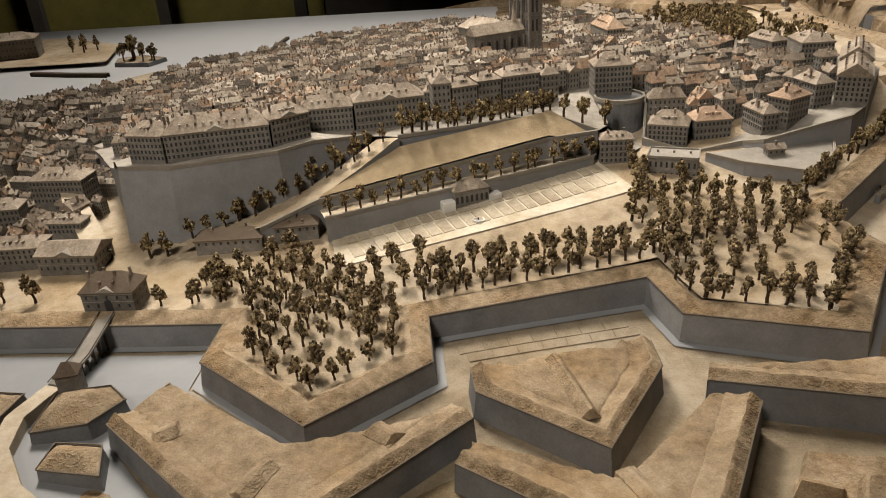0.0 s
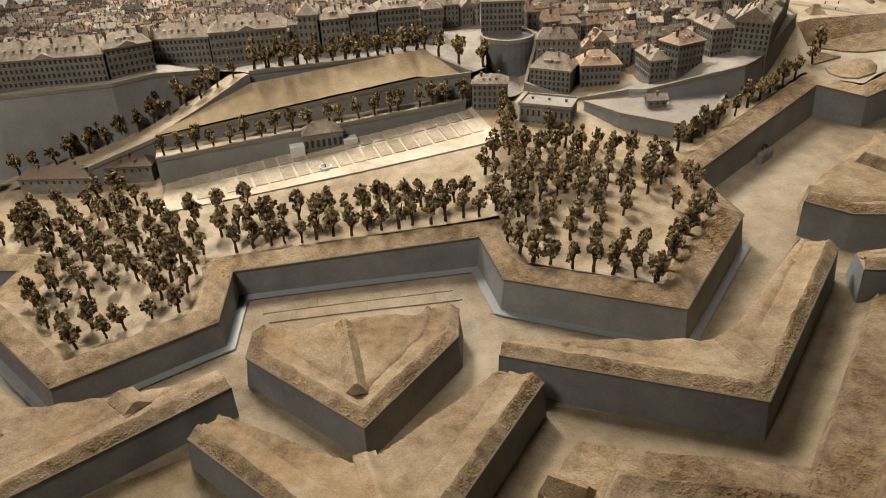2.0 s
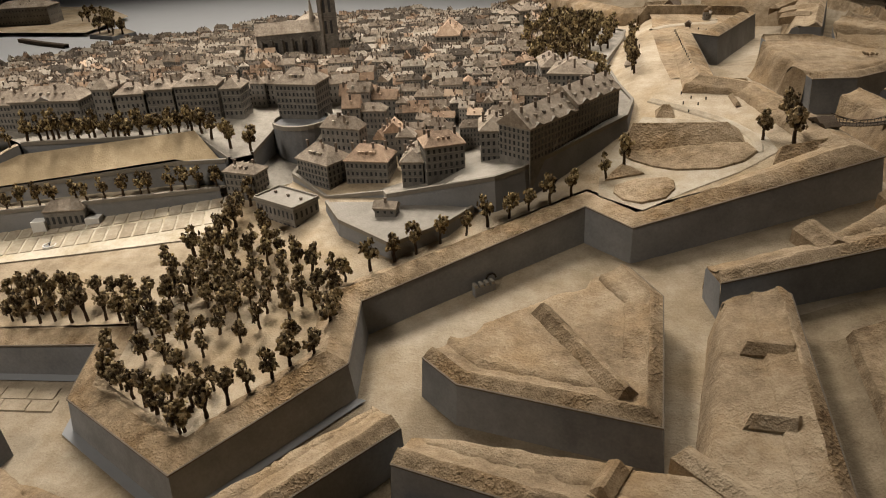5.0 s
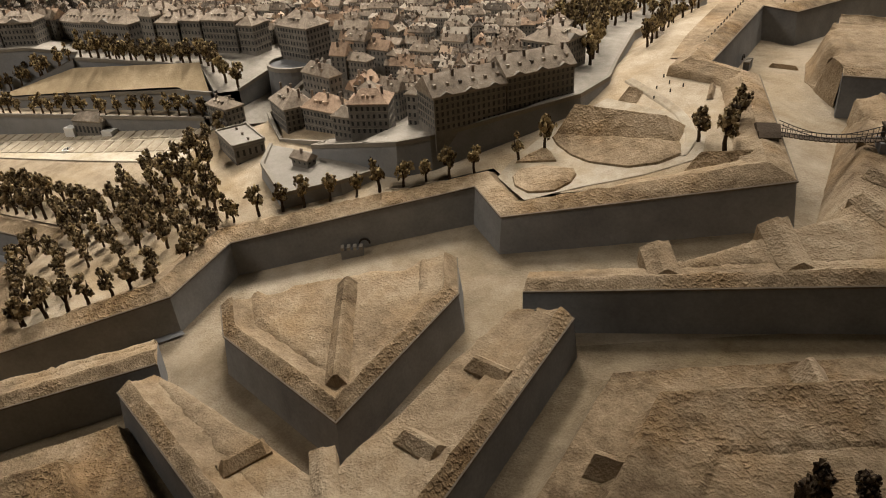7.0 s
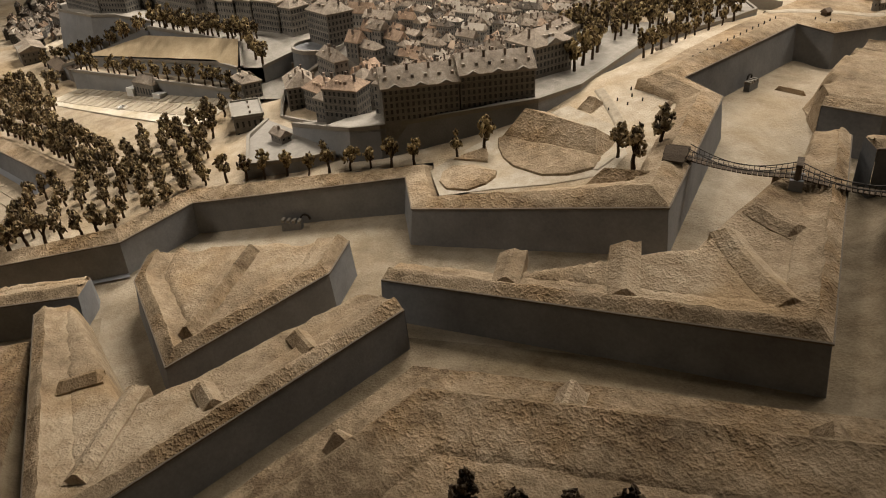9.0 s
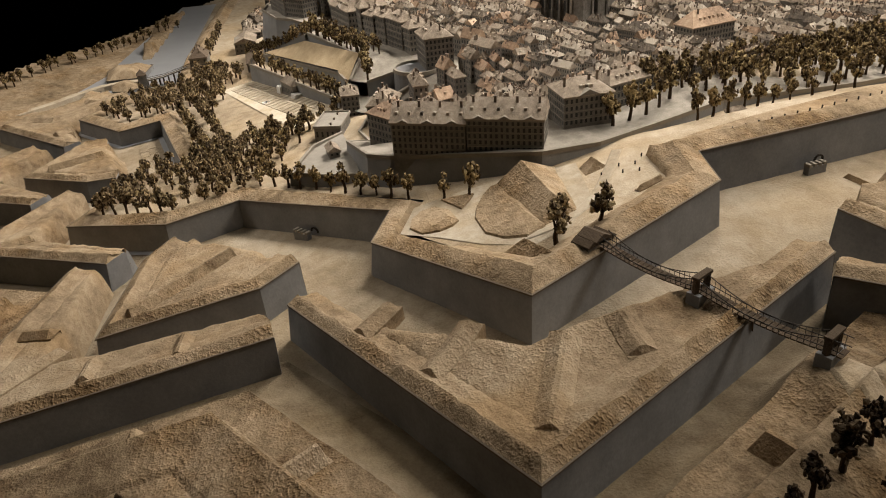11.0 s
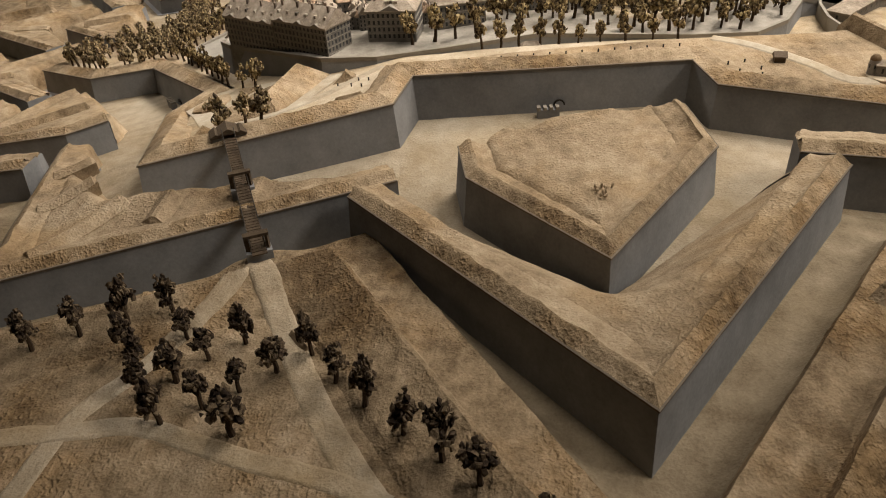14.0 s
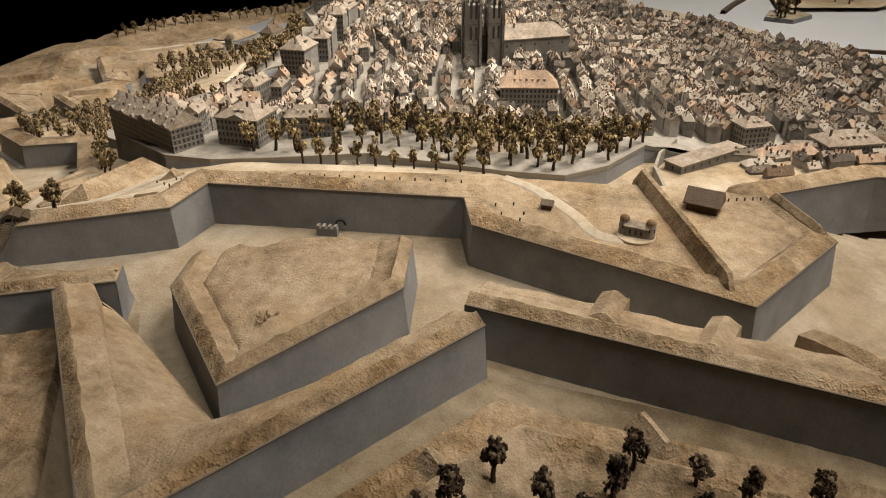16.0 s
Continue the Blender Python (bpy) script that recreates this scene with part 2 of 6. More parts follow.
def sheet(poly, zf, step=0.02, cuts=(), rough=0.0):
    """A ground patch inside the outline, gridded, lifted by zf(x, y)."""
    from mathutils.geometry import tessellate_polygon
    bm = bmesh.new()
    vs = [bm.verts.new((p[0], p[1], 0)) for p in poly]
    for tri in tessellate_polygon([[Vector((p[0], p[1], 0)) for p in poly]]):
        bm.faces.new([vs[k] for k in tri])
    bmesh.ops.recalc_face_normals(bm, faces=bm.faces)
    for f in bm.faces:
        if f.normal.z < 0:
            f.normal_flip()
    xs, ys = [p[0] for p in poly], [p[1] for p in poly]
    jobs = [((x, 0, 0), (1, 0, 0)) for x in np.arange(min(xs) + step, max(xs), step)]
    jobs += [((0, y, 0), (0, 1, 0)) for y in np.arange(min(ys) + step, max(ys), step)]
    jobs += list(cuts)
    for co, no in jobs:
        bmesh.ops.bisect_plane(bm, geom=[*bm.verts, *bm.edges, *bm.faces], dist=1e-6, plane_co=co, plane_no=no)
    for v in bm.verts:
        q = Vector((v.co.x, v.co.y, 0))
        v.co.z = zf(v.co.x, v.co.y) + (rough * (0.8 * noise.noise(q * 40) + 0.8 * noise.noise(q * 150)) if rough else 0)
    return bm


# ---- the plan: corners of the works at the coping of their walls ----
ENCEINTE = [(-1.9, 0.98, 1.03), (-0.9, 0.86, 1.025), (-0.61, 0.822, 1.02), (-0.312, 0.806, 1.018), (-0.317, 0.72, 1.018), (-0.176, 0.606, 1.009), (-0.042, 0.708, 1.011), (-0.048, 0.793, 1.021),
            (0.241, 0.853, 1.028), (0.267, 0.775, 1.017), (0.45, 0.697, 1.029), (0.551, 0.853, 1.052), (0.521, 0.957, 1.058), (0.74, 1.147, 1.107),
            (0.799, 1.113, 1.099), (1.061, 1.213, 1.164), (0.946, 1.461, 1.179), (0.882, 1.474, 1.185), (0.845, 1.796, 1.186), (0.893, 1.817, 1.176),
            (0.976, 2.115, 1.167), (0.821, 2.212, 1.17), (0.704, 2.161, 1.17), (0.6, 2.30, 1.165), (0.45, 2.75, 1.12), (0.5, 3.2, 1.09)]
RAV1 = [(0.002, 0.690, 1.012), (0.006, 0.646, 1.012), (0.134, 0.558, 1.003), (0.216, 0.682, 1.008), (0.216, 0.732, 1.008)]
RAV2 = [(0.625, 0.866, 1.062), (0.668, 0.836, 1.060), (0.848, 0.808, 1.069), (0.839, 0.981, 1.089), (0.803, 1.027, 1.093)]
RAV3 = [(1.025, 1.540, 1.168), (1.088, 1.553, 1.168), (1.211, 1.676, 1.167), (1.050, 1.785, 1.181), (0.965, 1.768, 1.185)]
CG1 = [(-0.395, 0.630, 1.005), (-0.190, 0.436, 1.009), (0.001, 0.605, 1.010)]
LUN1 = [(-0.018, 0.539, 1.010), (0.178, 0.388, 1.015), (0.297, 0.606, 1.013)]
CG2 = [(0.258, 0.652, 1.008), (0.485, 0.561, 1.029), (0.632, 0.782, 1.047)]
LUN2 = [(0.640, 0.738, 1.048), (0.983, 0.664, 1.075), (0.954, 0.992, 1.100)]
CG3 = [(0.893, 1.009, 1.095), (1.246, 1.150, 1.151), (1.087, 1.486, 1.164)]
LUN3 = [(1.130, 1.449, 1.172), (1.384, 1.688, 1.185), (1.112, 1.879, 1.196)]
CG4 = [(1.072, 1.852, 1.187), (1.135, 2.260, 1.186), (0.90, 2.45, 1.17)]
MARKS = []
for w in (ENCEINTE[2:23], RAV1, RAV2, RAV3, CG1, LUN1, CG2, LUN2, CG3, LUN3, CG4):
    for p, q in zip(w, w[1:]):
        k = max(1, round(math.hypot(q[0] - p[0], q[1] - p[1]) / 0.035))
        MARKS += [tuple(a + (b - a) * i / k for a, b in zip(p, q)) for i in range(k)]
    MARKS.append(w[-1])
OUTLINE = [(-0.75, 0.70), CG1[0], CG1[1], LUN1[0], LUN1[1], LUN1[2], CG2[1], CG2[2], LUN2[1], LUN2[2], CG3[1], CG3[2], LUN3[1], LUN3[2], CG4[1], CG4[2]]


def trend(x, y):
    x, y = min(1.5, max(-0.7, x)), min(2.3, max(0.35, y)) - 1
    return (1.0469 + 0.0323 * x + 0.15 * y + 0.0123 * x * x + 0.0791 * x * y + 0.0744 * y * y + 0.0185 * x**3 - 0.1262 * x * x * y + 0.0163 * x * y * y - 0.1254 * y**3)


MX = np.array([m[0] for m in MARKS])
MY = np.array([m[1] for m in MARKS])
MR = np.array([m[2] - trend(m[0], m[1]) for m in MARKS])


def level(x, y):
    """Height of the copings' common surface."""
    w = 1 / ((x - MX) ** 2 + (y - MY) ** 2 + 0.0004) ** 1.5
    return trend(x, y) + float((w * MR).sum() / (w.sum() + 60))


def depth(x, y):
    """How far the ditch lies below the copings."""
    return 0.033 + 0.010 * smoothstep((x + 0.1) / 0.5) + 0.010 * smoothstep((y - 1.0) / 0.5)


def floor_z(x, y):
    return level(x, y) - depth(x, y)


def foot_z(x, y):
    return floor_z(x, y) - 0.012


FIELD = [*OUTLINE, (0.4, 2.9), (-1.9, 2.9), (-1.9, 0.8)]


GLACIS_D = [-0.014, 0.0, 0.016, 0.031, 0.039, 0.045, 0.049, 0.055, 0.068, 0.084, 0.091, 0.0955, 0.0985, 0.110, 0.126, 0.142, 0.158]
GLACIS_R = [0.0, 0.0, 0.02, 0.06, 0.15, 0.30, 0.54, 0.53, 0.53, 0.54, 0.66, 1.04, 1.06, 0.97, 0.88, 0.80, 0.73]


def glacis_rise(d):
    """Ditch, counterscarp, covered way, crest and the glacis falling away beyond it."""
    if d > GLACIS_D[-1]:
        return max(0.3, GLACIS_R[-1] - (d - GLACIS_D[-1]) * 2.5)
    return float(np.interp(d, GLACIS_D, GLACIS_R))


def landing(x, y, rise):
    """The ground swells to meet the footbridge."""
    return rise + max(0.0, 0.84 - rise) * math.exp(-(((x - 1.218) ** 2 + (y - 1.393) ** 2) / 0.040 ** 2) ** 2)


def ground_z(x, y):
    """Ditch floors among the works; glacis beyond them."""
    base = floor_z(x, y)
    if inside(x, y, FIELD):
        return base
    rise = landing(x, y, glacis_rise(seg_dist(x, y, OUTLINE)))
    q = Vector((x, y, 0))
    bumps = 0.0022 * noise.noise(q * 60) + 0.003 * noise.noise(q * 9) + 0.005 * abs(noise.noise(q * 5.5))
    if y < 0.68 and x < -0.2:
        rise *= smoothstep((x + 0.42) / 0.12)
    return base + (depth(x, y) - 0.003 + bumps) * rise


CORE = [(-1.8, 1.1), (-0.5, 0.9), (0.6, 1.1), (0.75, 1.3), (0.7, 2.1), (0.4, 3.2), (-1.8, 3.2)]

# ---- the ground ----
def uneven(a, b, c, d, coarse, fine):
    return np.concatenate([np.arange(a, b, coarse), np.arange(b, c, fine), np.arange(c, d + coarse, coarse)])


GX, GY = uneven(-2.2, -0.5, 1.62, 2.0, 0.03, 0.0085), uneven(0.16, 0.25, 2.4, 3.2, 0.03, 0.0085)
def under_band(x, y):
    """How far the coarse ground sinks below the finer band of ditch and covered way."""
    if x < -0.18 or y > 2.24 or inside(x, y, FIELD):
        return 0.0
    return 0.016 * smoothstep((0.158 - seg_dist(x, y, OUTLINE)) / 0.055)


gv = [(x, y, ground_z(x, y) - (0.03 if inside(x, y, CORE) else under_band(x, y))) for y in GY for x in GX]
gf, gm = [], []
for j in range(len(GY) - 1):
    for i in range(len(GX) - 1):
        x, y = GX[i], GY[j]
        if y > 0.18 + 0.5 * max(0, -0.35 - x):
            k = j * len(GX) + i
            gf.append((k, k + 1, k + len(GX) + 1, k + len(GX)))
            gm.append(1 if inside(x, y, FIELD) or seg_dist(x, y, OUTLINE) < 0.05 else 0)
ground = part("ground", (gv, gf), ROUGH, smooth=True)
ground.data.materials.append(DITCH)
ground.data.polygons.foreach_set("material_index", gm)
tagged(ground, "tan painted plaster ground of ditches and glacis", "ground", kind="structure")

OUT3 = [(p[0], p[1], 0) for p in OUTLINE]


def glacis_band(ds):
    rings = [offsets(OUT3, -d) for d in ds]
    verts, faces = [], []
    for i in range(2, 14):
        n = max(4, int((Vector(OUT3[i + 1][:2]) - Vector(OUT3[i][:2])).length / 0.0055))
        base = len(verts)
        for s in range(n + 1):
            t = s / n
            for k, (d, ring) in enumerate(zip(ds, rings)):
                p = ring[i] * (1 - t) + ring[i + 1] * t
                q = Vector((p.x, p.y, 0))
                wob = 0.0 if d < 0.025 else 1.0
                q.x += wob * (0.0014 * noise.noise(q * 22) + 0.0007 * noise.noise(q * 90))
                q.y += wob * (0.0014 * noise.noise(q * 22 + Vector((7, 3, 0))) + 0.0007 * noise.noise(q * 90 + Vector((2, 5, 0))))
                z = floor_z(p.x, p.y) + (depth(p.x, p.y) - 0.003) * landing(p.x, p.y, glacis_rise(d)) * (1 + 0.05 * wob * noise.noise(q * 14))
                z += 0.0006 * noise.noise(q * 120) + wob * (0.0006 * noise.noise(q * 60) + 0.0004 * noise.noise(q * 160))
                if d > 0.15:
                    z -= 0.006
                verts.append((q.x, q.y, z + 0.0008))
        m = len(ds)
        for s in range(n):
            for k in range(m - 1):
                a = base + s * m + k
                faces.append((a, a + 1, a + m + 1, a + m))
    return verts, faces


tagged(part("ditch_bed", glacis_band(GLACIS_D[:6]), OUTERDITCH, smooth=True), "brownish tan floor of the outer ditch", "ground", kind="structure")
tagged(part("covered_way", glacis_band(GLACIS_D[5:]), ROUGH), "rough earth covered way and glacis crest", "bank", kind="structure")

# ---- the works ----
WALL_P = [(-0.006, None), (0.0, -0.0012)]
CORD_P = [(0.0, -0.0012), (-0.0013, -0.0010), (-0.0013, 0.0006), (0.0, 0.001)]
BANK_P = [(0.0, 0.0008), (0.003, 0.0022), (0.010, 0.0052), (0.019, 0.0080), (0.0235, 0.0082), (0.030, 0.0040), (0.037, 0.0006), (0.044, -0.0011), (0.050, -0.03)]
RIM_P = [(0.0, 0.0008), (0.002, 0.0018), (0.0075, 0.0060), (0.0105, 0.0077), (0.0122, 0.0078), (0.0138, 0.0052), (0.0168, 0.0046), (0.0195, 0.0026), (0.0235, 0.0016), (0.0265, 0.0009), (0.034, 0.0004), (0.037, -0.004), (0.040, -0.03)]


def wall_work(name, label, category, line, bank, i0=0, i1=None, bank_mat=None, group="", wall_profile=WALL_P):
    t = thing(name, label, category, group, kind="structure")
    part("scarp_wall", loft(line, wall_profile, i0, i1, foot_z, rough=0), STONE, t, "smooth grey painted masonry scarp")
    part("cordon", loft(line, CORD_P, i0, i1, foot_z, rough=0), CORDON, t, "thin projecting stone cordon")
    part("outer_slope", loft(line, bank[:5], i0, i1, foot_z), bank_mat or ROUGH, t, "rough dark brown outer slope", smooth=True)
    part("parapet", loft(line, bank[4:], i0, i1, foot_z), EARTH, t, "sloping brown earth parapet", smooth=True)
    return t


for nm, i0, i1 in (("curtain_wall", 0, 3), ("bastion", 3, 7), ("curtain_wall", 7, 8), ("bastion", 8, 12), ("curtain_wall", 12, 13), ("bastion", 13, 17), ("curtain_wall", 17, 18), ("bastion", 18, 22), ("curtain_wall", 22, 25)):
    wall_work(nm, "grey walled rampart with brown earth parapet on top", nm.replace("_", " "), ENCEINTE, BANK_P, i0, i1, group="ramparts of the town")

GORGES = {}


def end_cap(line, i, r, zf):
    """The cut end of a bank: masonry up to the cordon, sloping earth above it, on to the point r."""
    edge = [(*offsets(line, d)[i], line[i][2] + h) for d, h in RIM_P[:-1]]
    a = Vector(edge[-1][:2])
    for k in (0.15, 0.4, 0.7, 1.0):
        q = a.lerp(Vector(r[:2]), k)
        edge.append((q.x, q.y, zf(q.x, q.y) + 0.0004))
    out = (Vector(line[i][:2]) - Vector(line[1 if i == 0 else i - 1][:2])).normalized() * 0.0008
    top = line[i][2] - 0.0005
    low = [(x + out.x, y + out.y, min(z, top)) for x, y, z in edge]
    n = len(edge)
    verts = low + [(x - out.x * 3, y - out.y * 3, max(z - 0.0006, min(z, top))) for x, y, z in edge]
    wv, wf = loft(low, [(0.0, None), (0.0, 0.0)], foot=foot_z, rough=0)
    f = offsets(line, -0.006)[i]
    k = len(wv)
    wv += [(f.x, f.y, foot_z(f.x, f.y)), wv[0], wv[1]]
    return (wv, [*wf, (k, k + 1, k + 2)]), (verts, [(q, q + 1, n + q + 1, n + q) for q in range(n - 1)])


def bank_mesh(a, b, width=0.010, high=0.010, zf=None):
    """A closed little earth bank from a to b with sloping sides and steep ends."""
    zf = zf or level
    pa, pb = Vector(a), Vector(b)
    u = (pb - pa).normalized()
    n = Vector((-u.y, u.x))
    length = (pb - pa).length
    m = max(4, int(length / 0.004))
    rows = [(-1.0, -0.014), (-0.92, 0.0), (-0.16, high), (0.14, high * 0.97), (0.9, 0.0), (1.0, -0.014)]
    verts, faces = [], []
    for i in range(m + 1):
        f = i / m
        rise = min(1.0, min(f, 1 - f) * length / 0.0022)
        for v, h in rows:
            p = pa + u * length * f + n * width * v
            q = Vector((p.x, p.y, zf(p.x, p.y) + (h if h < 0 else h * rise)))
            q.z += 0.0004 * (noise.noise(q * 110) + noise.noise(q * 260))
            verts.append(q[:])
    k = len(rows)
    for i in range(m):
        for j in range(k - 1):
            faces.append((i * k + j, (i + 1) * k + j, (i + 1) * k + j + 1, i * k + j + 1))
    return verts, faces


def ravelin(line, label, rear, ridge=None):
    t = wall_work("ravelin", label, "ravelin", line, RIM_P, group="ravelins in the ditch")
    poly = [(p.x, p.y) for p in offsets(line, 0.027)] + rear
    gorge = [Vector(rear[0]).lerp(Vector(poly[4]), 0.3)[:], *rear, Vector(rear[1]).lerp(Vector(poly[0]), 0.3)[:]]
    tip = Vector(poly[2])

    def zf(x, y):
        tuck = 0.006 * (1 - smoothstep((seg_dist(x, y, line) - 0.0265) / 0.007))
        return floor_z(x, y) + (depth(x, y) + 0.0010) * smoothstep(0.06 + seg_dist(x, y, gorge) / 0.026) - tuck
    part("terreplein", sheet(poly, zf, 0.005, rough=0.0010), EARTH, t, "rough tan turf platform", smooth=True)
    rim = []
    for a, b in zip([poly[4], *rear], [*rear, poly[0]]):
        for k in range(6):
            q = Vector(a).lerp(Vector(b), k / 6)
            rim.append((q.x, q.y, zf(q.x, q.y) + 0.0008))
    rim.append((*poly[0], zf(*poly[0]) + 0.0008))
    part("gorge_slope", loft(rim, [(-0.006, None), (0.0, 0.0), (0.002, 0.0)], foot=foot_z, rough=0.0004), EARTH, t, "earth slope at the rear")
    for i, r in ((0, rear[-1]), (4, rear[0])):
        wall, slope_m = end_cap(line, i, Vector(poly[i]).lerp(Vector(r), 0.15), zf)
        part("end_wall", wall, STONE, t, "grey end wall")
        part("end_slope", slope_m, EARTH, t, "brown earth end of the parapet")
    if ridge:
        part("traverse", bank_mesh(*ridge, 0.012, 0.0105, lambda x, y: level(x, y) + 0.0004), ROUGH, t, "low earth ridge along the middle")
    return t


def counterguard(name, line, inner, label, slope=0.06, power=0.8, low=0.0):
    t = wall_work(name, label, name, line, RIM_P, group="outworks before the ditch")
    poly = [(p.x, p.y) for p in offsets(line, 0.027)] + [p[:2] for p in reversed(inner)]

    def zf(x, y):
        k = min(1.0, seg_dist(x, y, inner) / slope) ** power
        tuck = 0.006 * (1 - smoothstep((seg_dist(x, y, line) - 0.0265) / 0.007))
        return floor_z(x, y) - 0.004 + low + (depth(x, y) + 0.0046 - low) * k - tuck
    part("terreplein", sheet(poly, zf, 0.006, rough=0.0012), EARTH, t, "tan earth platform sloping to the inner ditch", smooth=True)
    for i, r in ((0, inner[0]), (len(line) - 1, inner[-1])):
        wall, slope_m = end_cap(line, i, r, zf)
        part("end_wall", wall, STONE, t, "grey end wall")
        part("end_slope", slope_m, EARTH, t, "brown earth end of the parapet")
    return t


ravelin(RAV1, "arrow-shaped tan earth ravelin with grey walls", [(0.15, 0.742), (0.06, 0.722)], ((0.123, 0.598), (0.096, 0.700)))
ravelin(RAV2, "arrow-shaped tan earth ravelin with a ridge", [(0.730, 1.004), (0.650, 0.938)], ((0.820, 0.836), (0.722, 0.952)))
ravelin(RAV3, "arrow-shaped tan earth ravelin, flat topped", [(0.945, 1.70), (0.965, 1.62)])
counterguard("counterguard", CG1, [(-0.335, 0.70), (-0.187, 0.595), (-0.012, 0.635)], "angled earth counterguard beside the water ditch", 0.015)
counterguard("counterguard", LUN1, [(0.0, 0.585), (0.134, 0.527), (0.236, 0.628)], "angled earth counterguard round a ravelin", 0.013)
counterguard("counterguard", CG2, [(0.276, 0.688), (0.47, 0.665), (0.584, 0.808)], "angled earth counterguard before a wooded bastion", 0.015)
counterguard("counterguard", LUN2, [(0.65, 0.785), (0.872, 0.772), (0.884, 0.975)], "angled earth counterguard round a ravelin", 0.012)
counterguard("counterguard", CG3, [(0.900, 1.038), (1.085, 1.20), (1.045, 1.468)], "angled earth counterguard under the footbridge", 0.026)
counterguard("counterguard", LUN3, [(1.105, 1.497), (1.225, 1.677), (1.098, 1.811)], "angled earth counterguard round a flat ravelin", 0.05, low=0.026)
counterguard("counterguard", CG4, [(1.005, 1.875), (1.04, 2.19), (0.86, 2.34)], "angled earth counterguard before the observatory bastion", 0.024)

# ---- inner ground ----
INNER = [(p.x, p.y) for p in offsets(ENCEINTE, 0.036)]


LOW = [*INNER, (0.3, 2.9), (-0.08, 2.76), (-0.47, 2.6), (-0.6, 2.4), (-0.9, 2.2), (-1.1, 1.9), (-1.9, 1.6)]


def low_z(x, y):
    z = level(x, y) - 0.0015
    edge = 0.75 - 0.28 * smoothstep((y - 1.42) / 0.15) * smoothstep((2.5 - y) / 0.15)
    far = smoothstep((y - 1.2) / 0.4) * smoothstep((edge - x) / 0.1)
    z -= 0.022 * smoothstep((0.78 - x) / 0.07) * smoothstep((y - 1.42) / 0.1)
    dip = smoothstep((0.765 - x) / 0.07) * smoothstep((y - 1.80) / 0.1) * smoothstep((2.30 - y) / 0.1)
    z += (1.143 - 0.06 * max(0.0, 0.60 - x) - z) * dip
    return z * (1 - far) + far * 1.068


inner = part("inner_ground", sheet(LOW, low_z, 0.025, rough=0.0005), TAN, smooth=True)
tagged(inner, "pale sandy ground inside the ramparts", "ground", kind="structure")

lake = part("lake", ([(-2.6, 1.5, 1.058), (0.6, 2.2, 1.058), (0.75, 3.16, 1.058), (-0.7, 3.25, 1.058), (-2.6, 3.3, 1.058)], [(0, 1, 2, 3, 4)]), LAKE)
tagged(lake, "flat grey lake surface behind the town", "water", kind="structure")

# water in the ditch about the western bastion
moat = part("moat_water", loft([(x, y, 0) for x, y, _ in ENCEINTE], [(-0.004, None), (-0.009, None), (-0.0145, None)], 0, 11, lambda x, y: floor_z(x, y) + 0.0022, rough=0), WATER)
tagged(moat, "pale still water along the foot of the walls", "water", kind="structure")
pool = part("moat_pool", sheet([(-1.6, 0.88), (-0.62, 0.80), (-0.33, 0.785), (-0.335, 0.71), (-0.19, 0.595), (-0.36, 0.665), (-0.40, 0.63), (-0.22, 0.43), (-0.28, 0.38), (-0.42, 0.50), (-0.52, 0.55), (-0.62, 0.60), (-1.6, 0.75)], lambda x, y: floor_z(x, y) + 0.0017, 0.03), WATER)
tagged(pool, "broad pale pool of the flooded ditch", "water", kind="structure")

# ---- terraces and town ground ----
HILL = [(-0.5, 1.08, 1.150), (-0.35, 1.09, 1.155), (-0.24, 1.12, 1.160), (-0.16, 1.2, 1.145), (-0.09, 1.13, 1.153), (0.15, 1.21, 1.153), (0.15, 1.29, 1.152), (0.3, 1.3, 1.155), (0.24, 1.2, 1.13), (0.36, 1.19, 1.088), (0.41, 1.18, 1.082), (0.46, 1.18, 1.096),
        (0.51, 1.15, 1.114), (0.61, 1.16, 1.138), (0.66, 1.18, 1.145), (0.75, 1.34, 1.163), (0.72, 1.40, 1.166), (0.7, 1.6, 1.170), (0.7, 1.9, 1.170), (0.6, 2.0, 1.166), (0.3, 1.5, 1.155), (0.1, 1.65, 1.165), (0.4, 1.9, 1.14),
        (-0.4, 1.5, 1.12), (-0.75, 1.5, 1.075), (-0.8, 2.0, 1.07), (-0.5, 2.2, 1.07), (0.0, 2.2, 1.09), (0.2, 2.6, 1.075), (-0.2, 2.6, 1.07), (0.5, 2.2, 1.12), (-0.62, 1.25, 1.08)]
HX, HY, HZ = (np.array([h[k] for h in HILL]) for k in range(3))


def town_z(x, y):
    w = 1 / ((x - HX) ** 2 + (y - HY) ** 2 + 0.0006) ** 1.6
    return float((w * HZ).sum() / w.sum())


TOWN = [(-0.52, 1.062), (-0.434, 1.045), (-0.274, 1.072), (-0.226, 1.106), (-0.15, 1.16), (-0.093, 1.128), (0.158, 1.206), (0.232, 1.172), (0.255, 1.20), (0.255, 1.285), (0.335, 1.272), (0.315, 1.20), (0.385, 1.160), (0.47, 1.165),
        (0.49, 1.128), (0.63, 1.140), (0.662, 1.166), (0.77, 1.335), (0.772, 1.41), (0.745, 1.49), (0.708, 1.62), (0.719, 1.819), (0.717, 1.901), (0.665, 1.952), (0.565, 2.0), (0.52, 2.12), (0.42, 2.3), (0.30, 2.75), (-0.08, 2.70), (-0.45, 2.54), (-0.58, 2.36), (-0.85, 2.16), (-0.86, 1.6), (-0.64, 1.28)]
plateau = part("town_ground", sheet(TOWN, town_z, 0.03, rough=0.0003), STREET, smooth=True)
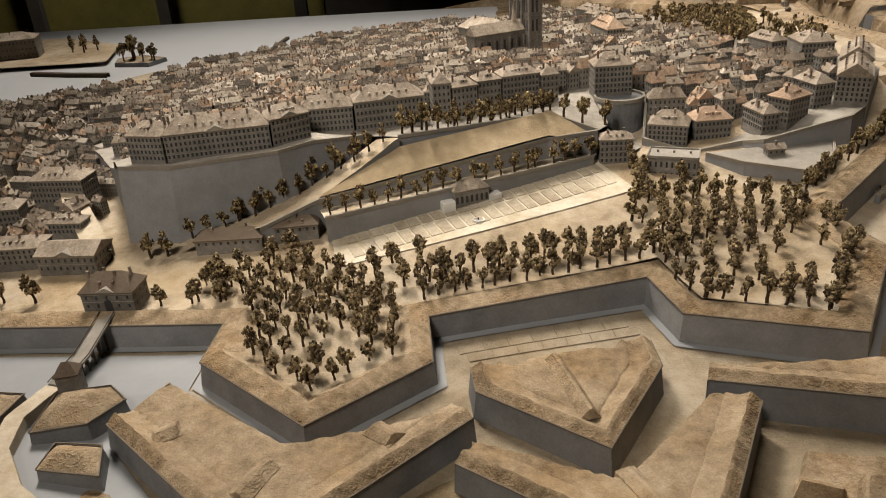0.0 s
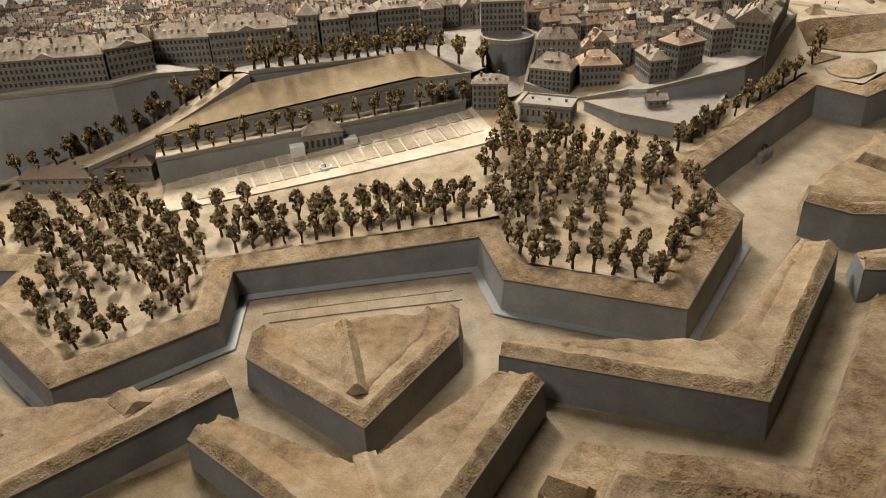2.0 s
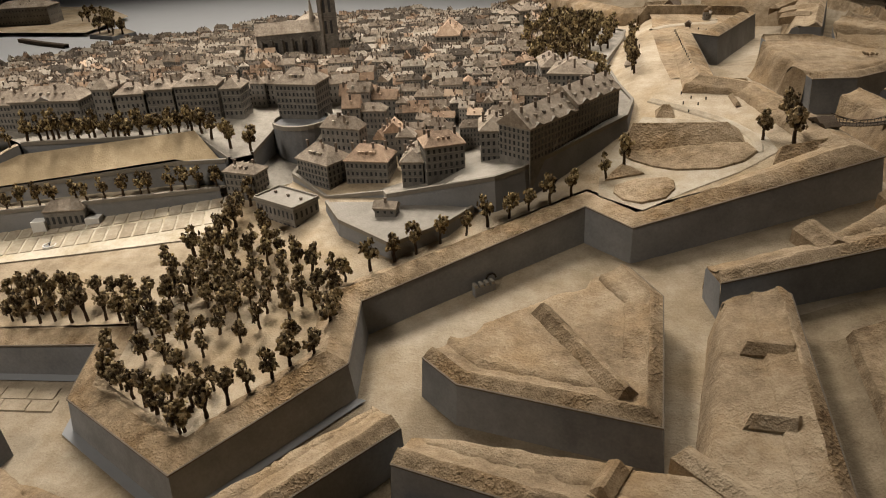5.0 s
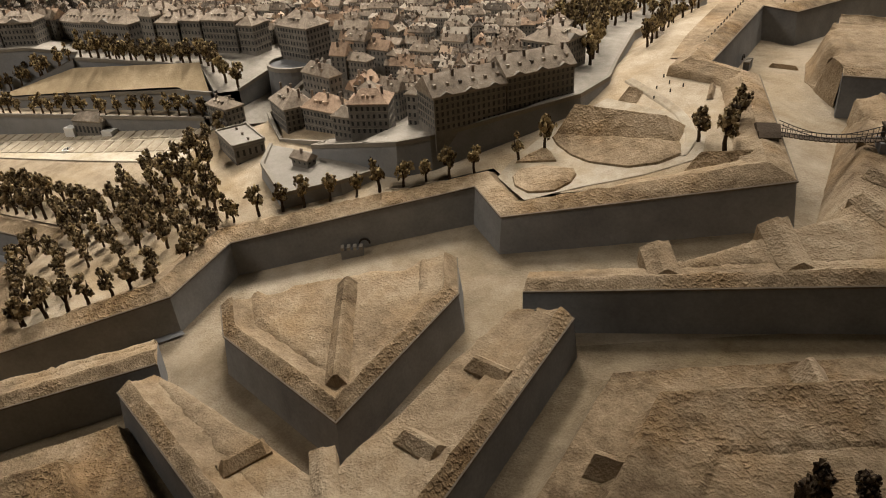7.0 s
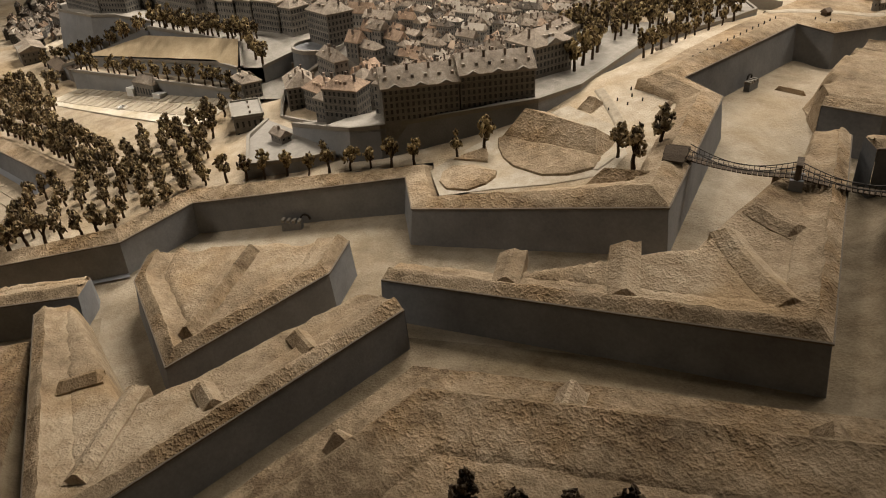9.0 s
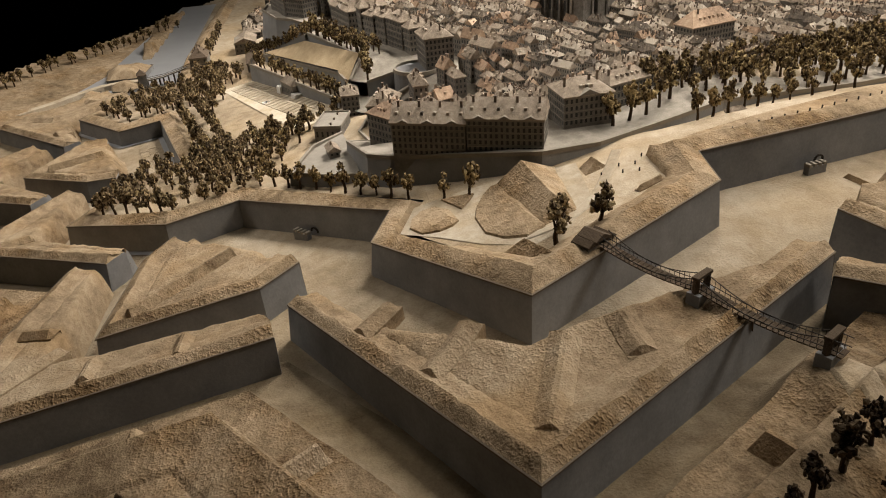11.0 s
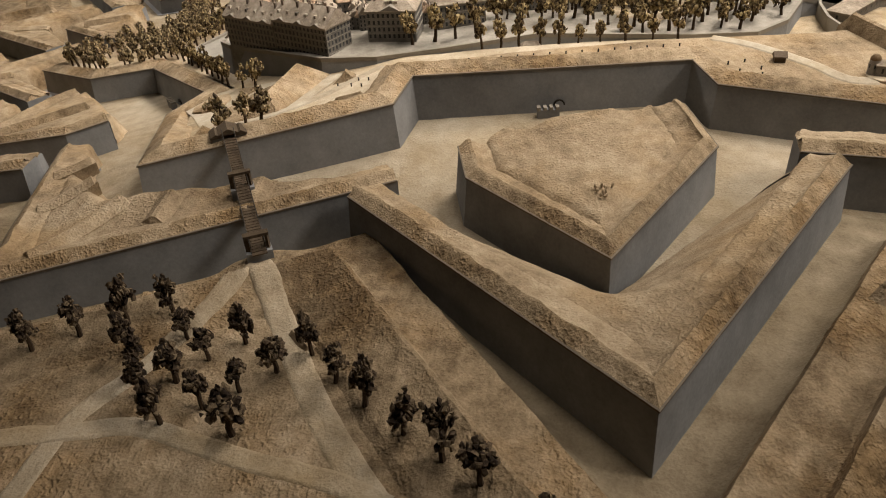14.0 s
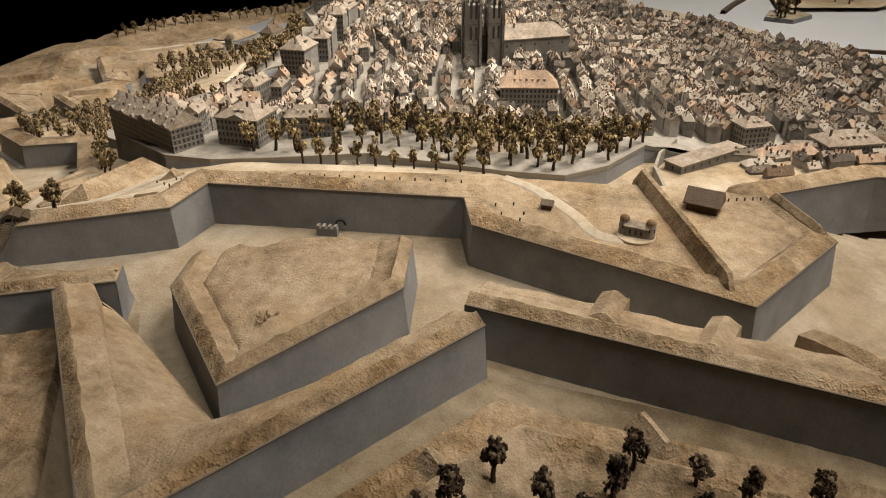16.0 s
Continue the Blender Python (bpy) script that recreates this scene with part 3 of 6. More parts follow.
tagged(plateau, "pale plaster ground of the town's streets", "ground", kind="structure")
TOWN_LINE = [(x, y, town_z(x, y)) for x, y in TOWN]


def low_foot(x, y):
    return low_z(x, y) - 0.03


def retaining(name, line, label, batter=-0.004, cap=True, foot=low_foot):
    t = thing(name, label, "wall", "retaining walls of the town", kind="structure")
    part("wall_face", loft(line, [(batter, None), (0.0, 0.0)], foot=foot, rough=0), TOWNWALL, t, "grey painted retaining wall")
    if cap:
        part("parapet_stone", loft(line, [(-0.001, -0.002), (-0.001, 0.0035), (0.0035, 0.0035), (0.0035, -0.002)], rough=0), COPING, t, "low stone parapet")
    return t


retaining("retaining_wall", TOWN_LINE[:5], "tall grey battered retaining wall under town houses", -0.022)
retaining("retaining_wall", TOWN_LINE[5:8], "retaining wall at the edge of the promenade", 0)
retaining("retaining_wall", TOWN_LINE[8:15], "grey retaining wall below the houses", -0.004)
retaining("retaining_wall", TOWN_LINE[14:20], "long grey retaining wall below tall houses", -0.006)
retaining("retaining_wall", TOWN_LINE[19:27], "retaining wall of the tree promenade", -0.004)
retaining("retaining_wall", [*TOWN_LINE[27:], TOWN_LINE[0]], "low quay wall along the lake side", -0.002, cap=False)

# garden terrace, upper wall and sloping grass
WALL_A = [(-0.200, 0.992, 1.076), (-0.03, 1.058, 1.083), (0.224, 1.149, 1.094)]
WALL_B = [(-0.30, 0.995, 1.064), (-0.215, 1.030, 1.090), (0.15, 1.160, 1.124), (0.232, 1.164, 1.131)]


RAMP = [(-0.43, 0.985, 1.047), (-0.40, 1.022, 1.055), (-0.25, 1.072, 1.098), (-0.13, 1.15, 1.150), (-0.091, 1.122, 1.154), (-0.150, 1.077, 1.124), (-0.215, 1.031, 1.091), (-0.30, 0.997, 1.066)]


def ramp_z(x, y):
    return float(np.interp((x + 0.415) * 0.91 + (y - 1.0) * 0.414, (0.0, 0.10, 0.19, 0.273, 0.34), (1.050, 1.066, 1.092, 1.124, 1.153)))


def flat_patch(name, pts, mat, label, step=0.02):
    a = np.array([(x, y, 1.0) for x, y, _ in pts])
    c = np.linalg.lstsq(a, np.array([p[2] for p in pts]), rcond=None)[0]
    ob = part(name, sheet(pts, lambda x, y: float(c[0] * x + c[1] * y + c[2]), step, rough=0.0005), mat, smooth=True)
    return tagged(ob, label, "ground", kind="structure")


retaining("garden_wall", WALL_A, "grey garden wall behind the orangery", 0)
flat_patch("terrace", [*WALL_A, (0.232, 1.166, 1.094), (0.15, 1.162, 1.092), (-0.215, 1.032, 1.076)], SAND, "narrow sandy terrace planted with small trees")
retaining("terrace_wall", WALL_B, "plain grey wall below the sloping lawn", 0)
flat_patch("lawn", [WALL_B[1], WALL_B[2], WALL_B[3], (0.160, 1.204, 1.152), (-0.091, 1.120, 1.153)], LAWN, "sloping tan lawn under the promenade", 0.01)
tagged(part("ramp", sheet([p[:2] for p in RAMP], ramp_z, 0.012, rough=0.0004), TAN, smooth=True), "pale ramp climbing to the promenade", "ground", kind="structure")
retaining("ramp_wall", [RAMP[6], RAMP[5], RAMP[4]], "low grey wall between ramp and lawn", 0, cap=False)

flat_patch("street", [(0.230, 1.166, 1.110), (0.258, 1.20, 1.108), (0.258, 1.285, 1.112), (0.335, 1.272, 1.100), (0.322, 1.205, 1.090), (0.292, 1.168, 1.086)], STREET, "pale street climbing behind the square house")

# platform in front of the tall houses
PLAT = [(0.40, 1.130, 1.094), (0.443, 1.078, 1.094), (0.529, 1.036, 1.089), (0.584, 1.085, 1.100), (0.604, 1.130, 1.102)]
retaining("platform_wall", PLAT, "curved grey wall of a small platform", -0.005)
flat_patch("platform", [*PLAT, (0.49, 1.136, 1.099)], PALE, "pale bare platform")


# ---- trees ----
def tree_meshes(seed, h, wide, low=0.33):
    rnd = random.Random(seed)
    trunk = bmesh.new()
    top = h * (low + 0.03)

    def limb(a, b, r0, r1, n=6):
        d = (b - a).normalized()
        s = d.orthogonal().normalized()
        t = d.cross(s)
        rings = []
        for p, r in ((a, r0), (a.lerp(b, 0.55) + Vector((rnd.uniform(-1, 1), rnd.uniform(-1, 1), 0)) * r0 * 0.4, (r0 + r1) / 2), (b, r1)):
            rings.append([trunk.verts.new(p + (s * math.cos(6.283 * k / n) + t * math.sin(6.283 * k / n)) * r) for k in range(n)])
        for u, v in zip(rings, rings[1:]):
            for k in range(n):
                trunk.faces.new((u[k], u[(k + 1) % n], v[(k + 1) % n], v[k]))
        trunk.faces.new(rings[-1])
    limb(Vector((0, 0, -0.002)), Vector((rnd.uniform(-0.001, 0.001), rnd.uniform(-0.001, 0.001), top)), h * 0.062, h * 0.045)
    for k in range(4):
        a = 6.283 * (k + rnd.random() * 0.6) / 4
        limb(Vector((0, 0, top * 0.9)), Vector((math.cos(a) * wide * 0.55, math.sin(a) * wide * 0.55, h * rnd.uniform(0.55, 0.75))), h * 0.035, h * 0.012, 5)
    crown = bmesh.new()
    n = rnd.choice((5, 6, 6))
    lobes = [(Vector((math.cos(6.283 * k / n + rnd.uniform(-0.4, 0.4)) * wide * rnd.uniform(0.35, 0.68), math.sin(6.283 * k / n) * wide * rnd.uniform(0.35, 0.68), h * rnd.uniform(low + 0.08, 0.78))), wide * rnd.uniform(0.40, 0.66)) for k in range(n)]
    lobes.append((Vector((rnd.uniform(-0.25, 0.25) * wide, rnd.uniform(-0.25, 0.25) * wide, h * 0.84)), wide * 0.46))
    for c, r in lobes:
        for _ in range(18):
            d = Vector((rnd.gauss(0, 1), rnd.gauss(0, 1), rnd.gauss(0, 0.85))).normalized()
            p = c + d * r * rnd.uniform(0.4, 1.0)
            p.z = max(p.z, h * low)
            s = wide * rnd.uniform(0.15, 0.30)
            m = Matrix.LocRotScale(p, Euler([rnd.uniform(0, 6.28) for _ in range(3)]), (s, s * rnd.uniform(0.5, 0.95), s * rnd.uniform(0.4, 0.8)))
            made = bmesh.ops.create_icosphere(crown, subdivisions=1, radius=1.0, matrix=m)
            for v in made["verts"]:
                v.co += Vector((rnd.uniform(-1, 1), rnd.uniform(-1, 1), rnd.uniform(-1, 1))) * s * 0.48
    return trunk, crown


MASTERS, DARK_MASTERS, GLACIS_MASTERS = [], [], []
for seed, (hh, ww) in enumerate(((0.040, 0.0108), (0.043, 0.0116), (0.037, 0.0114), (0.041, 0.0102), (0.045, 0.0120), (0.034, 0.0108))):
    tr = thing("tree", "brown-leaved model tree with a short thick trunk", "tree", "model trees")
    tb, cb = tree_meshes(seed + 3, hh, ww)
    part("trunk", tb, BARK, tr, "dark brown trunk")
    part("crown", cb, LEAF, tr, "clumpy dry olive-brown foliage")
    MASTERS.append(tr)
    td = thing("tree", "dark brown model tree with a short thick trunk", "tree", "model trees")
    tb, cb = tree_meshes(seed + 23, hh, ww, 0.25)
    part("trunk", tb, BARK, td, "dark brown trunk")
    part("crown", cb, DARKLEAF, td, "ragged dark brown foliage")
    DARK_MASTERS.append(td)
    if seed < 4:
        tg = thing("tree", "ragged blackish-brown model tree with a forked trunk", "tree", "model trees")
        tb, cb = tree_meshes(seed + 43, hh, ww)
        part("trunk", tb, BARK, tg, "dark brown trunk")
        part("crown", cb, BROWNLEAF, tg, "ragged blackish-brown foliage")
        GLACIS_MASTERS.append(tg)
rnd = random.Random(5)


FAR_TREES = []


def plant(x, y, z, size=1.0, which=None, far=False, dark=False):
    kin = GLACIS_MASTERS if dark == 2 else DARK_MASTERS if dark else MASTERS
    i = rnd.randrange(len(kin)) if which is None else which
    m = kin[i]
    k = size * rnd.uniform(0.85, 1.12)
    pose_m = Matrix.Translation((x, y, z)) @ Euler((rnd.gauss(0, 0.05), rnd.gauss(0, 0.05), rnd.uniform(0, 6.28))).to_matrix().to_4x4()
    tall = k * rnd.uniform(0.98, 1.2)
    if far:
        FAR_TREES.append((i, pose_m @ Matrix.Diagonal((k * 0.89, k * 0.89, tall, 1))))
        return None
    t = copy_thing(m, pose_m)
    t.scale = (k * 0.89, k * 0.89, tall)
    return t


def row(a, b, n, zf, size=1.0, jit=0.003, far=False, dark=False):
    for k in range(n):
        f = k / max(1, n - 1)
        x, y = a[0] + (b[0] - a[0]) * f + rnd.uniform(-jit, jit), a[1] + (b[1] - a[1]) * f + rnd.uniform(-jit, jit)
        plant(x, y, zf(x, y), size, far=far, dark=dark)


# wooded western bastion, in files
GROVE1 = [(p[0], p[1]) for p in ((-0.275, 0.735), (-0.178, 0.658), (-0.078, 0.735), (-0.078, 0.84), (-0.17, 0.90), (-0.19, 0.95), (-0.37, 0.93), (-0.37, 0.86), (-0.285, 0.845))]
for i in range(-14, 14):
    for j in range(-14, 14):
        x = -0.178 + 0.0265 * i * 0.80 - 0.0265 * j * 0.78
        y = 0.664 + 0.0265 * i * 0.60 + 0.030 * j * 0.62
        if inside(x, y, GROVE1) and not (-0.20 < x < -0.13 and 0.70 < y < 0.75):
            x, y = x + rnd.uniform(-0.004, 0.004), y + rnd.uniform(-0.004, 0.004)
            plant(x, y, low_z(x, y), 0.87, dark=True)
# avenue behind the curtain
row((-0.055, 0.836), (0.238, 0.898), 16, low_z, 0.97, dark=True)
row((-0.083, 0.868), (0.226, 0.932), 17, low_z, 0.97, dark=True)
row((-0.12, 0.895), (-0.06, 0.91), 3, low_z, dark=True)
# wooded second bastion
GROVE2 = [(0.272, 0.838), (0.30, 0.800), (0.432, 0.745), (0.512, 0.868), (0.505, 0.945), (0.47, 0.99), (0.40, 1.03), (0.33, 1.07), (0.30, 1.05), (0.26, 0.95)]
edge2 = [(0.272, 0.838), (0.30, 0.803), (0.43, 0.747), (0.508, 0.862)]
for a, b, n in zip(edge2, edge2[1:], (3, 7, 7)):
    row(a, b, n, low_z, 1.0, 0.002, dark=True)
for i in range(-20, 20):
    for j in range(-20, 20):
        x, y = 0.42 + 0.0275 * i + 0.006 * j, 0.90 + 0.028 * j - 0.008 * i
        if y < 0.925 and inside(x, y, GROVE2) and seg_dist(x, y, edge2) > 0.022 and not ((x - 0.455) ** 2 + (y - 0.855) ** 2 < 0.0011) and rnd.random() < 0.93:
            x, y = x + rnd.uniform(-0.006, 0.006), y + rnd.uniform(-0.006, 0.006)
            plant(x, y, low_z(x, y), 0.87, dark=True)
REAR2 = [(0.255, 0.945), (0.30, 0.915), (0.50, 0.925), (0.512, 0.955), (0.475, 0.995), (0.40, 1.035), (0.33, 1.07), (0.30, 1.05), (0.268, 0.99)]
for i in range(-14, 14):
    for j in range(-14, 14):
        x, y = 0.39 + 0.0235 * i + 0.008 * j, 0.98 + 0.0235 * j - 0.004 * i
        if inside(x, y, REAR2):
            x, y = x + rnd.uniform(-0.004, 0.004), y + rnd.uniform(-0.004, 0.004)
            plant(x, y, low_z(x, y), 0.87, far=y > 0.985, dark=True)
row((0.281, 1.135), (0.285, 1.03), 5, low_z, dark=True)
row((0.489, 0.993), (0.72, 1.178), 11, low_z, 0.95)
# promenade, ramp and terrace
row((-0.085, 1.136), (0.165, 1.220), 15, town_z, 0.95, 0.004, True)
row((-0.075, 1.160), (0.15, 1.240), 11, town_z, 0.95, 0.005, True)
row((0.18, 1.212), (0.25, 1.205), 3, town_z, 1.0)
row((-0.405, 1.004), (-0.12, 1.128), 14, ramp_z, 0.8, far=True)
row((-0.34, 1.045), (-0.16, 1.128), 6, ramp_z, 0.9, far=True)
row((-0.195, 1.006), (0.215, 1.153), 20, lambda x, y: 1.0765 + (x + 0.2) * 0.041, 0.84, 0.005, True)
for p in ((-0.47, 0.99), (-0.445, 0.992)):
    plant(*p, low_z(*p), 0.9)
# park bastion
for p, s in (((0.941, 1.286), 1.02), ((0.975, 1.270), 1.04), ((0.971, 1.318), 1.0), ((0.757, 1.213), 0.95), ((0.776, 1.240), 1.05)):
    plant(*p, level(*p) + 0.001, s, dark=p[0] > 0.9)
# eastern promenade: a grove on the terrace and a row below its wall
row((0.722, 1.452), (0.690, 1.535), 4, town_z, 1.12)
EAST = [(0.690, 1.555), (0.688, 1.68), (0.706, 1.815), (0.700, 1.895), (0.655, 1.935), (0.583, 1.982), (0.532, 2.03), (0.50, 1.95), (0.52, 1.878), (0.533, 1.719), (0.60, 1.537)]
for i in range(-8, 8):
    for j in range(-14, 14):
        x, y = 0.60 + 0.031 * i, 1.78 + 0.031 * j + 0.015 * (i % 2)
        if inside(x, y, EAST):
            x, y = x + rnd.uniform(-0.006, 0.006), y + rnd.uniform(-0.006, 0.006)
            plant(x, y, town_z(x, y), 1.06, far=x < 0.65)
row((0.764, 1.545), (0.740, 1.674), 6, low_z, 0.88)
row((0.738, 1.70), (0.742, 1.80), 4, low_z, 0.88)
# glacis groves
for x, y in ((1.343, 1.226), (1.330, 1.257), (1.314, 1.286), (1.301, 1.317), (1.328, 1.331), (1.288, 1.348), (1.310, 1.366), (1.346, 1.348), (1.329, 1.389), (1.366, 1.358), (1.388, 1.379), (1.373, 1.402), (1.358, 1.422), (1.310, 1.410), (1.340, 1.442),
             (1.325, 1.464), (1.352, 1.487), (1.376, 1.512), (1.400, 1.540), (1.421, 1.566), (1.438, 1.589), (1.470, 1.625), (1.355, 1.199), (1.360, 1.151)):
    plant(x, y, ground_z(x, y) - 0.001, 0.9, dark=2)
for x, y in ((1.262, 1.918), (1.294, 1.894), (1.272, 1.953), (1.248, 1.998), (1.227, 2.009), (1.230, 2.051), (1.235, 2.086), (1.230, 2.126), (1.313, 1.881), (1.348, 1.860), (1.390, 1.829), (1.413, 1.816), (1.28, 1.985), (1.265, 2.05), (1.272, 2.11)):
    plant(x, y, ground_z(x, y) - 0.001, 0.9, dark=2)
# short row beside the outer earthwork
for x, y in ((1.167, 0.885), (1.190, 0.907), (1.217, 0.924), (1.245, 0.9385)):
    plant(x, y, ground_z(x, y) - 0.001, 0.9, dark=2)
# far edge of the western fields
row((-0.45, 0.31), (-1.2, 0.75), 26, lambda x, y: ground_z(x, y) - 0.001, 0.9, 0.008, True)
row((-0.60, 0.885), (-0.86, 0.91), 7, low_z, 0.9, dark=True)
row((-0.41, 0.86), (-0.33, 0.86), 3, low_z, 0.9, dark=True)
for k, m in enumerate(MASTERS):
    x = (-0.352, -0.335, 0.262, 0.25, 0.262, -0.10)[k]
    y = (0.905, 0.89, 0.905, 0.985, 1.02, 0.925)[k]
    m.matrix_world = Matrix.Translation((x, y, low_z(x, y)))
    x, y = (0.262, 0.29, 0.28, -0.275, -0.25, -0.03)[k], (0.925, 0.89, 1.075, 0.955, 0.965, 0.905)[k]
    if k < 4:
        u, v = ((1.352, 1.375), (1.395, 1.43), (1.30, 2.04), (1.33, 1.92))[k]
        GLACIS_MASTERS[k].matrix_world = Matrix.Translation((u, v, ground_z(u, v) - 0.001))
    DARK_MASTERS[k].matrix_world = Matrix.Translation((x, y, low_z(x, y)))


# ---- houses ----
def roof_mesh(w, d, h, rh, hip, over=0.0014, dormers=0, seed=0):
    bm = bmesh.new()
    x0, x1, y0, y1 = -w / 2 - over, w / 2 + over, -d / 2 - over, d / 2 + over
    long_x = w >= d
    ins = (min(w, d) / 2 * 0.9) if hip else 0.0
    if long_x:
        r0, r1 = (x0 + ins, 0, h + rh), (x1 - ins, 0, h + rh)
    else:
        r0, r1 = (0, y0 + ins, h + rh), (0, y1 - ins, h + rh)
    e = [bm.verts.new(p) for p in ((x0, y0, h), (x1, y0, h), (x1, y1, h), (x0, y1, h))]
    u = [bm.verts.new((v.co.x, v.co.y, h - 0.0012)) for v in e]
    a, b = bm.verts.new(r0), bm.verts.new(r1)
    if long_x:
        fs = ((e[0], e[1], b, a), (e[2], e[3], a, b), (e[1], e[2], b), (e[3], e[0], a))
    else:
        fs = ((e[1], e[2], b, a), (e[3], e[0], a, b), (e[0], e[1], a), (e[2], e[3], b))
    for f in fs:
        bm.faces.new(f)
    bm.faces.new(u[::-1])
    for k in range(4):
        bm.faces.new((e[k], u[k], u[(k + 1) % 4], e[(k + 1) % 4]))
    rn = random.Random(seed)
    for k in range(dormers):
        side = -1 if k % 2 == 0 else 1
        n = max(1, (dormers + 1) // 2)
        f = ((k // 2) + 0.5) / n
        s = 0.0034
        if long_x:
            cx, cy = x0 + ins + (x1 - x0 - 2 * ins) * f, side * d * 0.30
            box(bm, cx - s / 2, cx + s / 2, cy - 0.0022, cy + 0.0022, h + rh * 0.15, h + rh * 0.42 + 0.0030)
        else:
            cx, cy = side * w * 0.30, y0 + ins + (y1 - y0 - 2 * ins) * f
            box(bm, cx - 0.0022, cx + 0.0022, cy - s / 2, cy + s / 2, h + rh * 0.15, h + rh * 0.42 + 0.0030)
    return bm


def wall_mesh(w, d, h, down=0.02):
    bm = bmesh.new()
    box(bm, -w / 2, w / 2, -d / 2, d / 2, -down, h - 0.0006)
    return bm


def courses(t, w, d, z):
    bm = bmesh.new()
    box(bm, -w / 2 - 0.0005, w / 2 + 0.0005, -d / 2 - 0.0005, d / 2 + 0.0005, z, z + 0.0007)
    return part("string_course", bm, COPING, t)


def window_spots(w, d, h, floors, step=0.0062, lo=0.003):
    spots = []
    for side, length, depth_ in ((0, w, d), (1, d, w), (2, w, d), (3, d, w)):
        n = max(1, int(length / step))
        for f in range(floors):
            z = lo + (h - lo - 0.002) * (f + 0.5) / floors
            for k in range(n):
                spots.append((side, -length / 2 + length * (k + 0.5) / n, depth_ / 2, z))
    return spots


def window_box(bm, side, s, off, z, ww=0.0026, hh=0.0050):
    t = 0.0003
    if side == 0:
        box(bm, s - ww / 2, s + ww / 2, -off - t, -off + t, z - hh / 2, z + hh / 2)
    elif side == 2:
        box(bm, s - ww / 2, s + ww / 2, off - t, off + t, z - hh / 2, z + hh / 2)
    elif side == 1:
        box(bm, off - t, off + t, s - ww / 2, s + ww / 2, z - hh / 2, z + hh / 2)
    else:
        box(bm, -off - t, -off + t, s - ww / 2, s + ww / 2, z - hh / 2, z + hh / 2)


def chimney_mesh(w, d, z):
    bm = bmesh.new()
    box(bm, -w / 2, w / 2, -d / 2, d / 2, z - 0.008, z + 0.004)
    box(bm, -w / 2 - 0.0004, w / 2 + 0.0004, -d / 2 - 0.0004, d / 2 + 0.0004, z + 0.004, z + 0.005)
    return bm


SHARED_WINDOW = {}


def shared_window(side):
    if side not in SHARED_WINDOW:
        bm = bmesh.new()
        ww, hh = 0.0031, 0.0053
        window_box(bm, side, 0, 0, 0, ww, hh)
        bm.faces.ensure_lookup_table()
        n = (2, 3, 4, 5)[side]
        face = bm.faces[n]
        bmesh.ops.inset_individual(bm, faces=[face], thickness=0.00045, depth=-0.0002)
        me = bpy.data.meshes.new("window")
        for f in bm.faces:
            f.material_index = 0
        face.material_index = 1
        bm.to_mesh(me)
        bm.free()
        me.materials.append(COPING)
        me.materials.append(GLASS)
        SHARED_WINDOW[side] = me
    return SHARED_WINDOW[side]


CHIM = bpy.data.meshes.new("chimney")
cbm = chimney_mesh(0.003, 0.0024, 0)
cbm.to_mesh(CHIM)
cbm.free()
CHIM.materials.append(BRICK)
FOOTPRINTS = []


